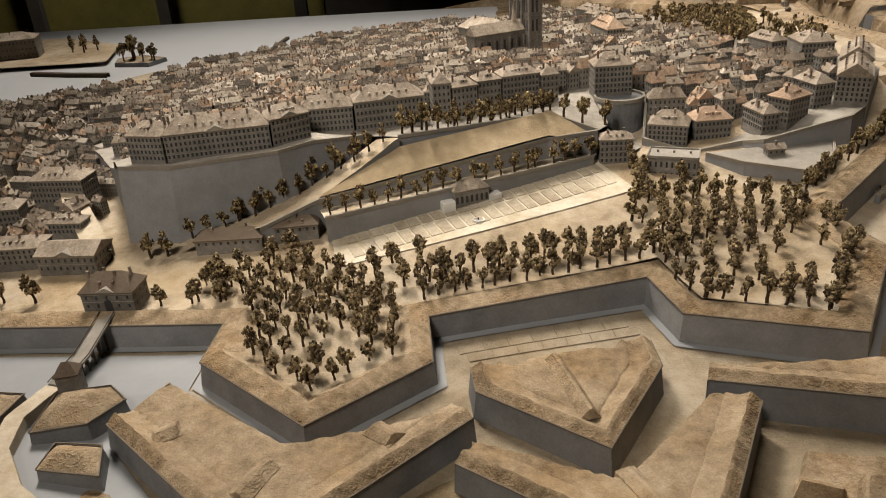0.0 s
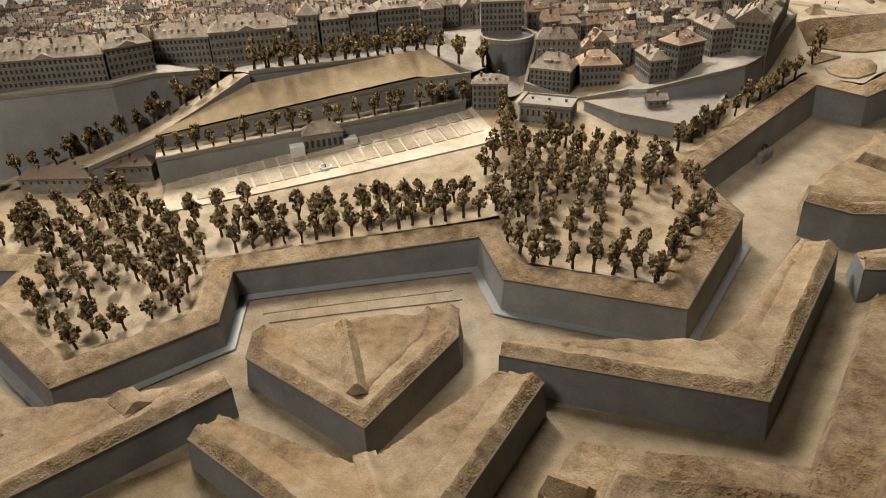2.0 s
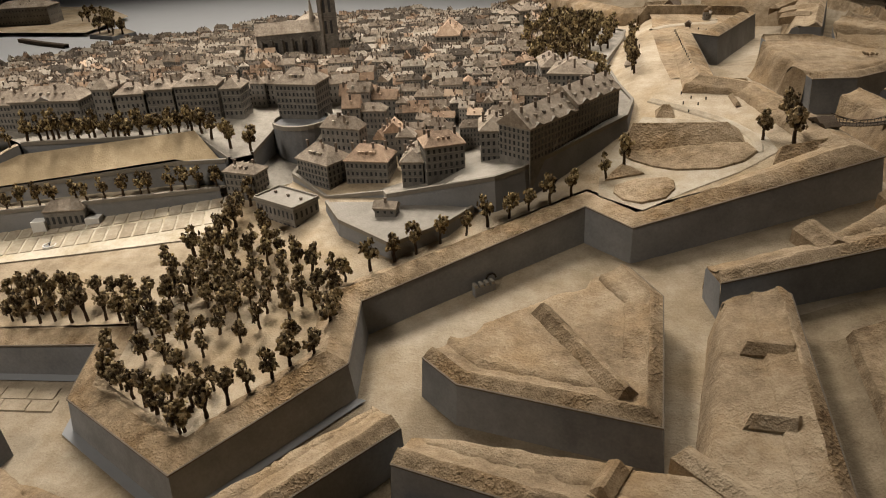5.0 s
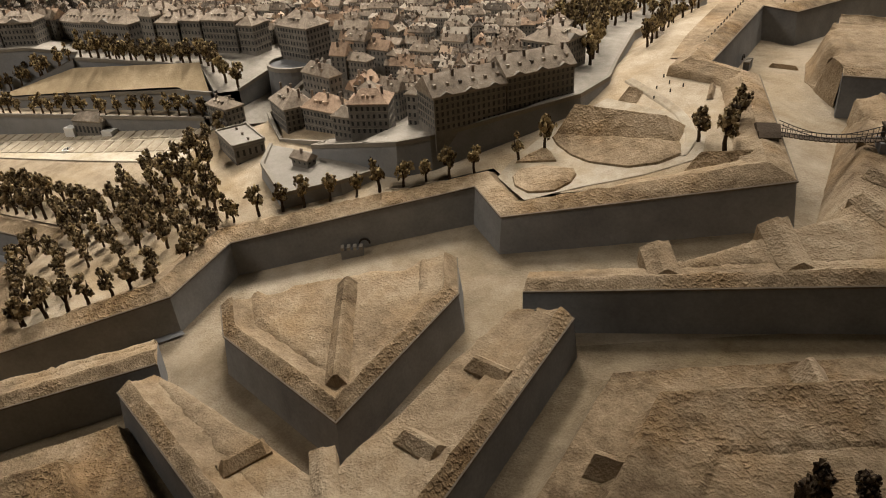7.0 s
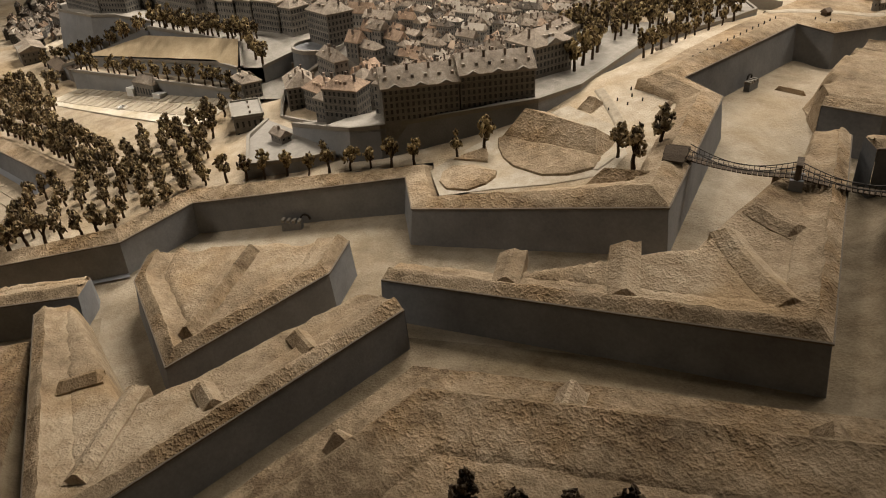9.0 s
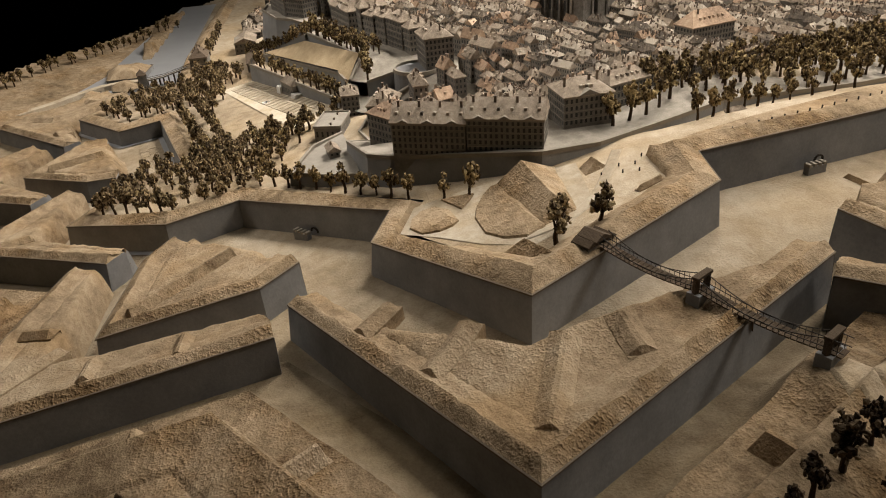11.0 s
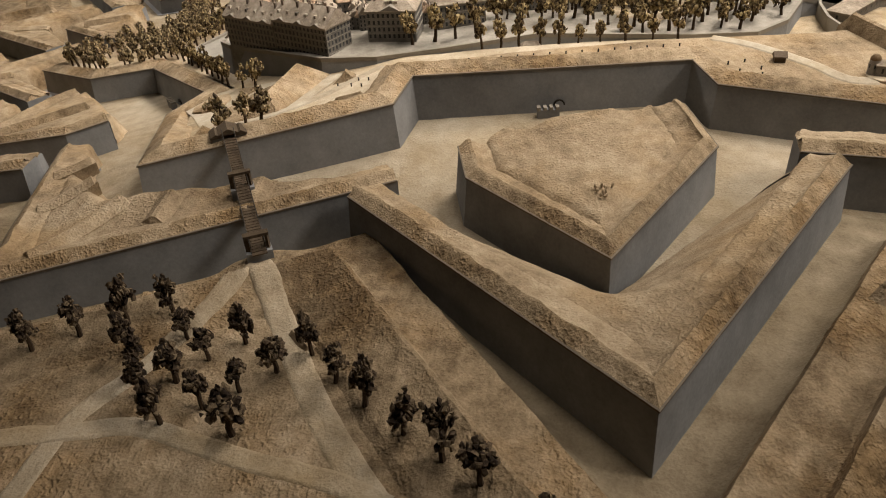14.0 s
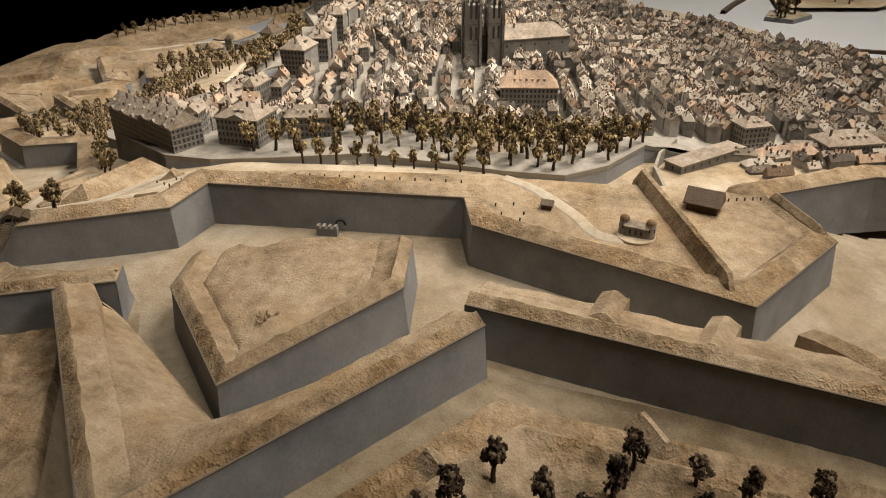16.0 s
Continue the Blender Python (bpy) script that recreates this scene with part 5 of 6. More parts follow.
hero("town_house", "grey house at the foot of the ramp", "house", (-0.80, 1.09), (-0.72, 1.10), 0.04, 1.045, 0.035, 0.014, 3)
hero("town_house", "small pale house beside the ramp", "house", (-0.655, 1.06), (-0.60, 1.055), 0.03, 1.045, 0.022, 0.010, 2)
tagged(part("street_ramp", loft([(-0.545, 0.985, 1.044), (-0.585, 1.05, 1.052), (-0.64, 1.13, 1.068), (-0.69, 1.22, 1.085)], [(-0.018, -0.02), (-0.018, 0.001), (0.0, 0.0012), (0.018, 0.001), (0.018, -0.02)], rough=0.0004), SAND), "pale street climbing beside the wall", "road", kind="structure")

# ---- gate bridge and the small outwork before it ----
bridge = thing("gate_bridge", "pale stone road bridge on dark timber trestles", "bridge")
deck = [(-0.473, 0.833, 1.0275), (-0.482, 0.765, 1.008), (-0.494, 0.715, 1.000)]
part("deck", loft(deck, [(-0.010, -0.003), (-0.010, 0.0), (0.010, 0.0), (0.010, -0.003), (-0.010, -0.003)], rough=0), PALE, bridge, "pale road deck")
for sgn in (-1, 1):
    part("railing", loft(deck, [(sgn * 0.0102 - 0.0005, 0.0022), (sgn * 0.0102 - 0.0005, 0.0032), (sgn * 0.0102 + 0.0005, 0.0032), (sgn * 0.0102 + 0.0005, 0.0022)], rough=0), WOOD, bridge, "thin brown handrail")
for k in range(9):
    f = 0.10 + 0.85 * k / 8
    p, q = (Vector(deck[0]), Vector(deck[1])) if f < 0.5 else (Vector(deck[1]), Vector(deck[2]))
    c = p.lerp(q, (f * 2) % 1.0 if f < 1 else 1)
    for sgn in (-1, 1):
        bm = bmesh.new()
        box(bm, c.x + sgn * 0.0065 - 0.0011, c.x + sgn * 0.0065 + 0.0011, c.y - 0.0011, c.y + 0.0011, floor_z(c.x, c.y) - 0.002, c.z - 0.001)
        part("trestle_post", bm, WOOD, bridge)


def small_work(pts, label):
    line = [*pts, pts[0]]
    t = thing("outwork", label, "outwork", "outworks before the gate", kind="structure")
    part("scarp_wall", loft(line, [(-0.004, None), (0, -0.001)], foot=foot_z, rough=0), STONE, t)
    part("cordon", loft(line, CORD_P, rough=0), CORDON, t)
    c = np.mean([p[:2] for p in pts], axis=0)
    zc = sum(p[2] for p in pts) / len(pts)
    part("top", sheet([p[:2] for p in pts], lambda x, y: zc + 0.016 * smoothstep(seg_dist(x, y, line) / 0.032) + 0.003 * min(1, seg_dist(x, y, line) / 0.006) - 0.001, 0.005, rough=0.0014), EARTH, t, "brown earth top", smooth=True)
    return t


small_work([(-0.484, 0.632, 0.997), (-0.424, 0.642, 0.998), (-0.396, 0.680, 1.0), (-0.424, 0.708, 1.0), (-0.484, 0.700, 1.0)], "small walled outwork before the gate bridge")
small_work([(-0.448, 0.575, 0.995), (-0.378, 0.562, 0.995), (-0.392, 0.605, 0.997), (-0.445, 0.612, 0.997)], "small walled outwork beside the road")
small_work([(-0.66, 0.60, 0.997), (-0.54, 0.612, 0.998), (-0.525, 0.70, 1.0), (-0.66, 0.72, 1.0)], "small walled outwork beside the road")
guard = thing("guard_house", "tiny dark guard house with a pyramid roof", "hut", "", Matrix.Translation((-0.472, 0.712, 1.008)) @ Matrix.Rotation(0.2, 4, "Z"))
part("shell", wall_mesh(0.025, 0.022, 0.013), FACADE, guard)
part("roof", roof_mesh(0.025, 0.022, 0.013, 0.013, True), BROWNROOF, guard)
road = part("road", loft([(-0.496, 0.713, 0.9995), (-0.515, 0.66, 0.998), (-0.505, 0.605, 0.996), (-0.462, 0.548, 0.994), (-0.40, 0.50, 0.995), (-0.33, 0.44, 0.999), (-0.30, 0.30, 1.002)], [(-0.012, None), (-0.011, 0.0), (0.011, 0.0), (0.012, None)], foot=foot_z, rough=0.0004), SAND)
tagged(road, "pale sandy road leading from the gate", "road", kind="structure")


# ---- paving on the ditch floor before the curtain ----
paving = thing("ditch_paving", "two rows of pale stone slabs on the ditch floor", "paving", kind="structure")
PO, PU, PN = Vector((-0.048, 0.793)), Vector((0.289, 0.060)).normalized(), Vector((0.060, -0.289)).normalized()
for r0, r1 in ((0.024, 0.041), (0.0425, 0.058)):
    for k in range(7):
        u0 = 0.030 + 0.032 * k + (0.008 if r0 > 0.03 else 0)
        quad = [PO + PU * a + PN * b for a, b in ((u0, r0), (u0 + 0.0308, r0), (u0 + 0.0308, r1), (u0, r1))]
        vs = [(q.x, q.y, floor_z(q.x, q.y) + dz) for dz in (-0.003, 0.0014) for q in quad]
        part("slab", (vs, [(4, 7, 6, 5), (0, 1, 5, 4), (1, 2, 6, 5), (2, 3, 7, 6), (3, 0, 4, 7)]), DITCH, paving)

# ---- low earth banks across the works ----
def bank(a, b, width=0.010, high=0.010, zf=None, mat=None):
    verts, faces = bank_mesh(a, b, width, high, zf)
    t = part("traverse", (verts, faces), mat or EARTH)
    return tagged(t, "short rough earth traverse bank", "bank", "traverses on the works")


for a, b in (((1.003, 1.067), (0.973, 1.106)), ((1.099, 1.110), (1.058, 1.160)), ((1.206, 1.170), (1.112, 1.222)), ((1.155, 1.268), (1.106, 1.270)), ((1.146, 1.352), (1.085, 1.355)),
             ((1.070, 1.974), (1.012, 1.984)), ((1.092, 2.064), (1.02, 2.084)), ((1.015, 2.155), (1.085, 2.205)), 
             ((-0.335, 0.60), (-0.308, 0.614)), ((-0.104, 0.598), (-0.076, 0.575)), ((-0.198, 0.556), (-0.222, 0.505)), ((0.475, 0.655), (0.50, 0.60))):
    bank(a, b, 0.0145, 0.0066, lambda x, y: level(x, y) + 0.0012)
for a, b in (((0.139, 0.523), (0.164, 0.455)), ((0.862, 0.780), (0.945, 0.708))):
    bank(a, b, 0.011, 0.0055, lambda x, y: level(x, y) + 0.0025)
for a, b in (((0.953, 0.902), (0.908, 0.907)), ((0.949, 0.815), (0.908, 0.819)), ((0.820, 0.762), (0.808, 0.725))):
    bank(a, b, 0.0105, 0.0075, lambda x, y: level(x, y) + 0.0025)
for a, b in (((1.034, 0.872), (1.078, 0.874)), ((0.289, 0.503), (0.326, 0.484)), ((-0.018, 0.440), (0.019, 0.457)), ((1.130, 1.022), (1.152, 0.984)), ((1.280, 1.092), (1.302, 1.056)), ((1.246, 1.304), (1.283, 1.314)), ((1.298, 1.442), (1.322, 1.464)), ((1.238, 1.863), (1.262, 1.887)),
             ((1.157, 2.012), (1.190, 2.036)), ((0.70, 0.64), (0.74, 0.62)), ((0.56, 0.50), (0.60, 0.48)), ((1.05, 0.80), (1.09, 0.79))):
    bank(a, b, 0.013, 0.014, lambda x, y: floor_z(x, y) + depth(x, y) * 0.52)

# ---- sunk gates at the foot of the curtains ----
def sluice(x, y, turn):
    t = thing("sluice_gate", "little grey crenellated gate at the curtain's foot", "gate", "gates in the ditch", Matrix.Translation((x, y, floor_z(x, y))) @ Matrix.Rotation(turn, 4, "Z"))
    bm = bmesh.new()
    box(bm, -0.013, 0.013, -0.004, 0.004, -0.006, 0.010)
    part("wall", bm, STONE, t)
    for k in range(4):
        bm = bmesh.new()
        box(bm, -0.013 + 0.0072 * k, -0.0092 + 0.0072 * k, -0.0042, 0.0042, 0.010, 0.0135)
        part("merlon", bm, COPING, t)
    for k in range(7):
        a = math.pi * (k + 0.5) / 7
        bm = bmesh.new()
        box(bm, -0.0016, 0.0016, -0.001, 0.001, -0.0009, 0.0009)
        o = part("arch_stone", bm, IRON, t)
        o.location, o.rotation_euler = (0.014 + 0.006 * math.cos(a), 0.010, 0.010 + 0.006 * math.sin(a)), (0, math.pi / 2 - a, 0)
    return t


sluice(0.882, 1.632, 1.68)
sluice(0.640, 1.038, 0.70)
bank((0.905, 1.655), (0.945, 1.662), 0.003, 0.006, lambda x, y: floor_z(x, y))


# ---- park bastion ----
def ribbon(name, pts, width, label, lift=0.0022, mat=None):
    fine = []
    for k in range(len(pts) - 1):
        p0, p1, p2, p3 = (Vector(pts[max(0, min(len(pts) - 1, k + d))]) for d in (-1, 0, 1, 2))
        for i in range(6):
            t = i / 6
            fine.append(0.5 * ((2 * p1) + (p2 - p0) * t + (2 * p0 - 5 * p1 + 4 * p2 - p3) * t * t + (3 * p1 - p0 - 3 * p2 + p3) * t**3))
    fine.append(Vector(pts[-1]))
    line = [(p.x, p.y, 0) for p in fine]
    zf = (lambda x, y: ground_z(x, y) + lift + 0.0004) if name == "glacis_path" else (lambda x, y: level(x, y) - 0.0015 + lift)
    verts, faces = loft(line, [(width * (k / 8 - 0.5), None) for k in range(9)], foot=zf, rough=0, step=0.003)
    verts = [(x, y, z - (0.004 if k % 9 in (0, 8) else 0)) for k, (x, y, z) in enumerate(verts)]
    ob = part(name, (verts, faces), mat or PATH, smooth=True)
    return tagged(ob, label, "path", kind="structure")


park = part("park_ground", sheet([(0.752, 1.175), (0.807, 1.146), (0.855, 1.180), (0.913, 1.214), (0.958, 1.255), (0.945, 1.296), (0.89, 1.345), (0.79, 1.37), (0.757, 1.285), (0.748, 1.214)], lambda x, y: level(x, y) - 0.0006, 0.012, rough=0.0003), PATH, smooth=True)
tagged(park, "pale gravel ground between the park beds", "ground", kind="structure")
ribbon("park_path", [(0.935, 1.255), (0.930, 1.295), (0.895, 1.345), (0.845, 1.385), (0.795, 1.42)], 0.015, "pale winding park path", 0.0020)


def turf_bed(pts):
    n = len(pts)
    c = (sum(p[0] for p in pts) / n, sum(p[1] for p in pts) / n)
    ring_out = [(x, y, level(x, y) - 0.001) for x, y in pts]
    ring_mid = [(x + (c[0] - x) * 0.03, y + (c[1] - y) * 0.03, level(x, y) + 0.0016) for x, y in pts]
    ring_in = [(x + (c[0] - x) * 0.4, y + (c[1] - y) * 0.4, level(x, y) + 0.0032) for x, y in pts]
    verts = ring_out + ring_mid + ring_in + [(*c, level(*c) + 0.0038)]
    faces = [(k + r * n, (k + 1) % n + r * n, (k + 1) % n + (r + 1) * n, k + (r + 1) * n) for r in range(2) for k in range(n)]
    faces += [(2 * n + k, 2 * n + (k + 1) % n, 3 * n) for k in range(n)]
    return tagged(part("turf_bed", (verts, faces), ROUGH), "low rough turf bed edged by pale paths", "bed", "beds of the park")


turf_bed([(0.768, 1.269), (0.784, 1.254), (0.812, 1.237), (0.841, 1.227), (0.891, 1.224), (0.920, 1.236), (0.936, 1.257), (0.925, 1.279), (0.85, 1.285), (0.771, 1.281)])
turf_bed([(0.769, 1.180), (0.782, 1.165), (0.804, 1.158), (0.832, 1.167), (0.842, 1.186), (0.840, 1.202), (0.832, 1.211), (0.794, 1.210), (0.769, 1.196)])
turf_bed([(0.756, 1.208), (0.780, 1.216), (0.803, 1.222), (0.788, 1.236), (0.773, 1.246), (0.763, 1.228)])


def mound(name, base, ridge, label):
    vs = [(x, y, level(x, y) - 0.004) for x, y in base] + [(x, y, level(x, y) + h) for x, y, h in ridge]
    n = len(base)
    bm = bmesh.new()
    v = [bm.verts.new(p) for p in vs]
    bm.faces.new((v[0], v[1], v[n + 1], v[n]))
    bm.faces.new((v[1], v[2], v[n + 1]))
    bm.faces.new((v[2], v[3], v[n], v[n + 1]))
    bm.faces.new((v[3], v[0], v[n]))
    bmesh.ops.subdivide_edges(bm, edges=bm.edges, cuts=5, use_grid_fill=True)
    for p in bm.verts:
        p.co.z += 0.0008 * noise.noise(p.co * 120)
    return tagged(part(name, bm, ROUGH, smooth=False), label, "mound")


mound("mound", [(0.768, 1.270), (0.927, 1.268), (0.918, 1.322), (0.778, 1.352)], [(0.780, 1.304, 0.025), (0.898, 1.298, 0.021)], "steep turf mound in the park")
mound("mound", [(0.948, 1.222), (1.026, 1.238), (1.012, 1.268), (0.955, 1.258)], [(0.960, 1.243, 0.012), (1.008, 1.252, 0.010)], "low turf bank near the footbridge")
mound("mound", [(0.805, 1.365), (0.835, 1.36), (0.83, 1.395), (0.802, 1.39)], [(0.815, 1.378, 0.012), (0.824, 1.380, 0.010)], "low turf bank beside the path")
bank((0.905, 1.42), (0.915, 1.385), 0.004, 0.005, lambda x, y: level(x, y))

post = bmesh.new()
bmesh.ops.create_cone(post, cap_ends=True, segments=8, radius1=0.0013, radius2=0.0010, depth=0.005, matrix=Matrix.Translation((0, 0, 0.0015)))
bmesh.ops.create_uvsphere(post, u_segments=8, v_segments=5, radius=0.0014, matrix=Matrix.Translation((0, 0, 0.0045)))
POST = bpy.data.meshes.new("bollard")
post.to_mesh(POST)
post.free()
POST.materials.append(IRON)


def bollard(x, y, z):
    o = new("bollard", POST)
    o.location, o.scale = (x, y, z), (0.8, 0.8, 0.62)
    return tagged(o, "small dark bollard on the rampart", "bollard", "bollards along the rampart")


for k in range(16):
    f = k / 15
    x, y = 0.853 - 0.037 * f, 1.50 + 0.285 * f
    bollard(x, y, level(x, y) + 0.006)
for x, y in ((0.842, 1.40), (0.852, 1.415), (0.862, 1.395), (0.872, 1.41), (0.838, 1.43), (0.85, 1.375), (0.85, 1.835), (0.842, 1.855), (0.865, 1.845), (0.858, 1.87), (0.84, 1.815), (0.872, 1.868)):
    bollard(x, y, level(x, y))

# ---- wire footbridge ----
foot = thing("footbridge", "narrow dark suspension footbridge over the ditch", "bridge")
A, B = Vector((1.018, 1.298, 1.1735)), Vector((1.214, 1.392, 1.166))
SIDE = Vector((-(B - A).y, (B - A).x, 0)).normalized()
TOWERS = (0.0, 0.46, 0.95)


def deck_at(f):
    p = A.lerp(B, f)
    g = (f / 0.46) if f < 0.46 else ((f - 0.46) / 0.49)
    p.z -= 0.004 * math.sin(math.pi * min(1, g))
    return p


def cable_at(f):
    g = (f / 0.46) if f < 0.46 else min(1.0, (f - 0.46) / 0.49)
    p = A.lerp(B, f)
    p.z += 0.012 - 0.0125 * math.sin(math.pi * g)
    return p


def rod(bm, p, q, r, n=5):
    d = (q - p)
    m = Matrix.Translation((p + q) / 2) @ d.to_track_quat("Z", "Y").to_matrix().to_4x4()
    bmesh.ops.create_cone(bm, cap_ends=True, segments=n, radius1=r, radius2=r, depth=d.length, matrix=m)


def tube(pts, r, n=5):
    """One bent round bar through the points."""
    verts, faces = [], []
    for p in pts:
        for k in range(n):
            a = 6.28318 * k / n
            verts.append((p + SIDE * r * math.cos(a) + Vector((0, 0, r * math.sin(a))))[:])
    for i in range(len(pts) - 1):
        for k in range(n):
            faces.append((i * n + k, i * n + (k + 1) % n, (i + 1) * n + (k + 1) % n, (i + 1) * n + k))
    return verts, faces


N = 46
for k in range(N):
    p, q = deck_at(k / N), deck_at((k + 0.82) / N)
    vs = [(c + SIDE * s_ + Vector((0, 0, dz)))[:] for dz in (-0.0006, 0.0006) for c, s_ in ((p, -0.0062), (q, -0.0062), (q, 0.0062), (p, 0.0062))]
    part("plank", (vs, [(0, 1, 2, 3), (4, 5, 6, 7), (0, 1, 5, 4), (1, 2, 6, 5), (2, 3, 7, 6), (3, 0, 4, 7)]), WOOD, foot)
for sgn in (-1, 1):
    off = SIDE * 0.0062 * sgn
    part("cable", tube([cable_at(k / N) + off for k in range(N + 1)], 0.0005), IRON, foot, "dark wire cable")
    part("handrail", tube([deck_at(k / N) + off + Vector((0, 0, 0.004)) for k in range(N + 1)], 0.0004), IRON, foot)
    for k in range(1, N):
        p = deck_at(k / N) + off
        c = cable_at(k / N) + off
        bm = bmesh.new()
        rod(bm, p, Vector((p.x, p.y, max(c.z, p.z + 0.004))), 0.0003, 4)
        part("hanger", bm, IRON, foot)
for f in TOWERS[1:]:
    p = deck_at(f)
    z0 = min(level(p.x, p.y), p.z) - 0.012
    for sgn in (-1, 1):
        bm = bmesh.new()
        box(bm, -0.002, 0.002, -0.002, 0.002, z0 - p.z, 0.013)
        o = part("tower_post", bm, WOOD, foot, "dark stone tower post")
        o.location = p + SIDE * 0.0078 * sgn
    bm = bmesh.new()
    box(bm, -0.003, 0.003, -0.0105, 0.0105, 0.0125, 0.0150)
    o = part("lintel", bm, WOOD, foot)
    o.location, o.rotation_euler = p, (0, 0, math.atan2((B - A).y, (B - A).x))
    bm = bmesh.new()
    box(bm, -0.006, 0.006, -0.011, 0.011, z0 - p.z - 0.02, -0.0008)
    o = part("pier", bm, STONE, foot, "grey pier")
    o.location, o.rotation_euler = p, (0, 0, math.atan2((B - A).y, (B - A).x))
hut = thing("bridge_lodge", "small dark gabled lodge at the footbridge", "hut", "", Matrix.Translation((1.008, 1.293, level(1.008, 1.293) - 0.002)) @ Matrix.Rotation(math.atan2((B - A).y, (B - A).x), 4, "Z"))
for y in (-0.013, 0.013):
    part("side_room", wall_mesh(0.018, 0.010, 0.012), FACADE, hut).location = (0, y, 0)
    part("roof", roof_mesh(0.018, 0.010, 0.012, 0.004, False), WOOD, hut).location = (0, y, 0)
part("middle_roof", roof_mesh(0.020, 0.018, 0.015, 0.005, False), WOOD, hut)
for k in range(2):
    bm = bmesh.new()
    box(bm, -0.009, 0.009, -0.0085 + 0.0155 * k, -0.0070 + 0.0155 * k, 0, 0.0148)
    part("gate_wall", bm, FACADE, hut)

# ---- glacis walks ----
ribbon("glacis_path", [(1.215, 1.390), (1.285, 1.429), (1.36, 1.471), (1.41, 1.504), (1.47, 1.548), (1.56, 1.61)], 0.024, "pale straight walk across the glacis", 0.0002, TAN)
ribbon("glacis_path", [(1.215, 1.388), (1.258, 1.379), (1.305, 1.360), (1.347, 1.343), (1.391, 1.319), (1.447, 1.311), (1.60, 1.29)], 0.019, "pale straight walk across the glacis", 0.0002, TAN)
ribbon("glacis_path", [(1.41, 1.15), (1.414, 1.215), (1.401, 1.312), (1.392, 1.372), (1.416, 1.45), (1.43, 1.502), (1.447, 1.538)], 0.018, "pale curving walk across the glacis", 0.0004, TAN)

bm = bmesh.new()
for k in range(9):
    m = Matrix.LocRotScale((rnd.gauss(0, 0.006), rnd.gauss(0, 0.004), 0.0), Euler((rnd.random() * 3, rnd.random() * 3, 0)), (0.002, 0.003, 0.0015))
    bmesh.ops.create_icosphere(bm, subdivisions=1, radius=1.0, matrix=m)
cairn = part("rubble", bm, ROUGH)
cairn.location = (1.125, 1.675, level(1.125, 1.675) + 0.004)
tagged(cairn, "little heap of earth rubble on the ravelin", "rubble", kind="stuff")

# ---- observatory bastion ----
crown_ground = part("rampart_ground", sheet([(0.862, 1.49), (0.820, 1.80), (0.868, 1.835), (0.945, 2.098), (0.82, 2.178), (0.735, 2.13), (0.765, 1.95), (0.775, 1.80), (0.80, 1.60), (0.82, 1.49)], lambda x, y: level(x, y) - 0.0004, 0.012, rough=0.0004), EARTH, smooth=True)
tagged(crown_ground, "tan earth ground along the rampart and its bastion", "ground", kind="structure")
obs = thing("observatory", "small dark observatory with two domed turrets", "observatory", "", Matrix.Translation((0.874, 1.998, level(0.874, 1.998) - 0.001)) @ Matrix.Rotation(1.38, 4, "Z") @ Matrix.Scale(0.76, 4))
part("body", wall_mesh(0.034, 0.018, 0.017), FACADE, obs, "grey rendered body")
part("roof", roof_mesh(0.034, 0.018, 0.017, 0.006, False), ROOF, obs)
for x in (-0.019, 0.019):
    bm = bmesh.new()
    bmesh.ops.create_cone(bm, cap_ends=True, segments=14, radius1=0.0075, radius2=0.0072, depth=0.026, matrix=Matrix.Translation((x, 0, 0.010)))
    tr = part("turret", bm, FACADE, obs, "round turret")
    bm = bmesh.new()
    bmesh.ops.create_uvsphere(bm, u_segments=14, v_segments=8, radius=0.0074, matrix=Matrix.Translation((x, 0, 0.0235)))
    part("dome", bm, BRONZE, tr, "brown dome")
    for k in range(6):
        bm = bmesh.new()
        window_box(bm, 0, 0, 0.0074, 0.014, 0.002, 0.005)
        o = part("window", bm, GLASS, tr)
        o.location, o.rotation_euler = (x, 0, 0), (0, 0, k * math.pi / 3)
for k in range(3):
    for side in (0, 2):
        bm = bmesh.new()
        window_box(bm, side, -0.008 + 0.008 * k, 0.009, 0.009, 0.0028, 0.007)
        part("window", bm, GLASS, obs)
bm = bmesh.new()
ring(bm, 0.001, 0.021, -0.004, 0.0010, 24)
tagged(part("observatory_terrace", bm, SAND), "round pale terrace under the observatory", "terrace", kind="structure").location = (0.874, 1.998, level(0.874, 1.998) - 0.001)
shed = thing("powder_shed", "dark wooden shed with a steep gabled roof", "shed", "", Matrix.Translation((0.800, 2.070, level(0.800, 2.070) - 0.002)) @ Matrix.Rotation(1.30, 4, "Z"))
part("shell", wall_mesh(0.034, 0.022, 0.012), WOOD, shed)
part("roof", roof_mesh(0.036, 0.024, 0.012, 0.015, False, 0.003), BROWNROOF, shed, "dark brown pitched roof")
cabin = thing("watch_hut", "tiny dark watch hut on the rampart", "hut", "", Matrix.Translation((0.838, 1.894, level(0.838, 1.894))) @ Matrix.Rotation(1.5, 4, "Z"))
part("shell", wall_mesh(0.012, 0.010, 0.006), WOOD, cabin)
part("roof", roof_mesh(0.012, 0.010, 0.006, 0.005, False), BROWNROOF, cabin)
ridge_line = [(0.736, 1.991, level(0.736, 1.991) - 0.020), (0.752, 1.998, level(0.752, 1.998)), (0.86, 2.046, level(0.86, 2.046)), (0.950, 2.088, level(0.950, 2.088)), (0.966, 2.095, level(0.966, 2.095) - 0.020)]
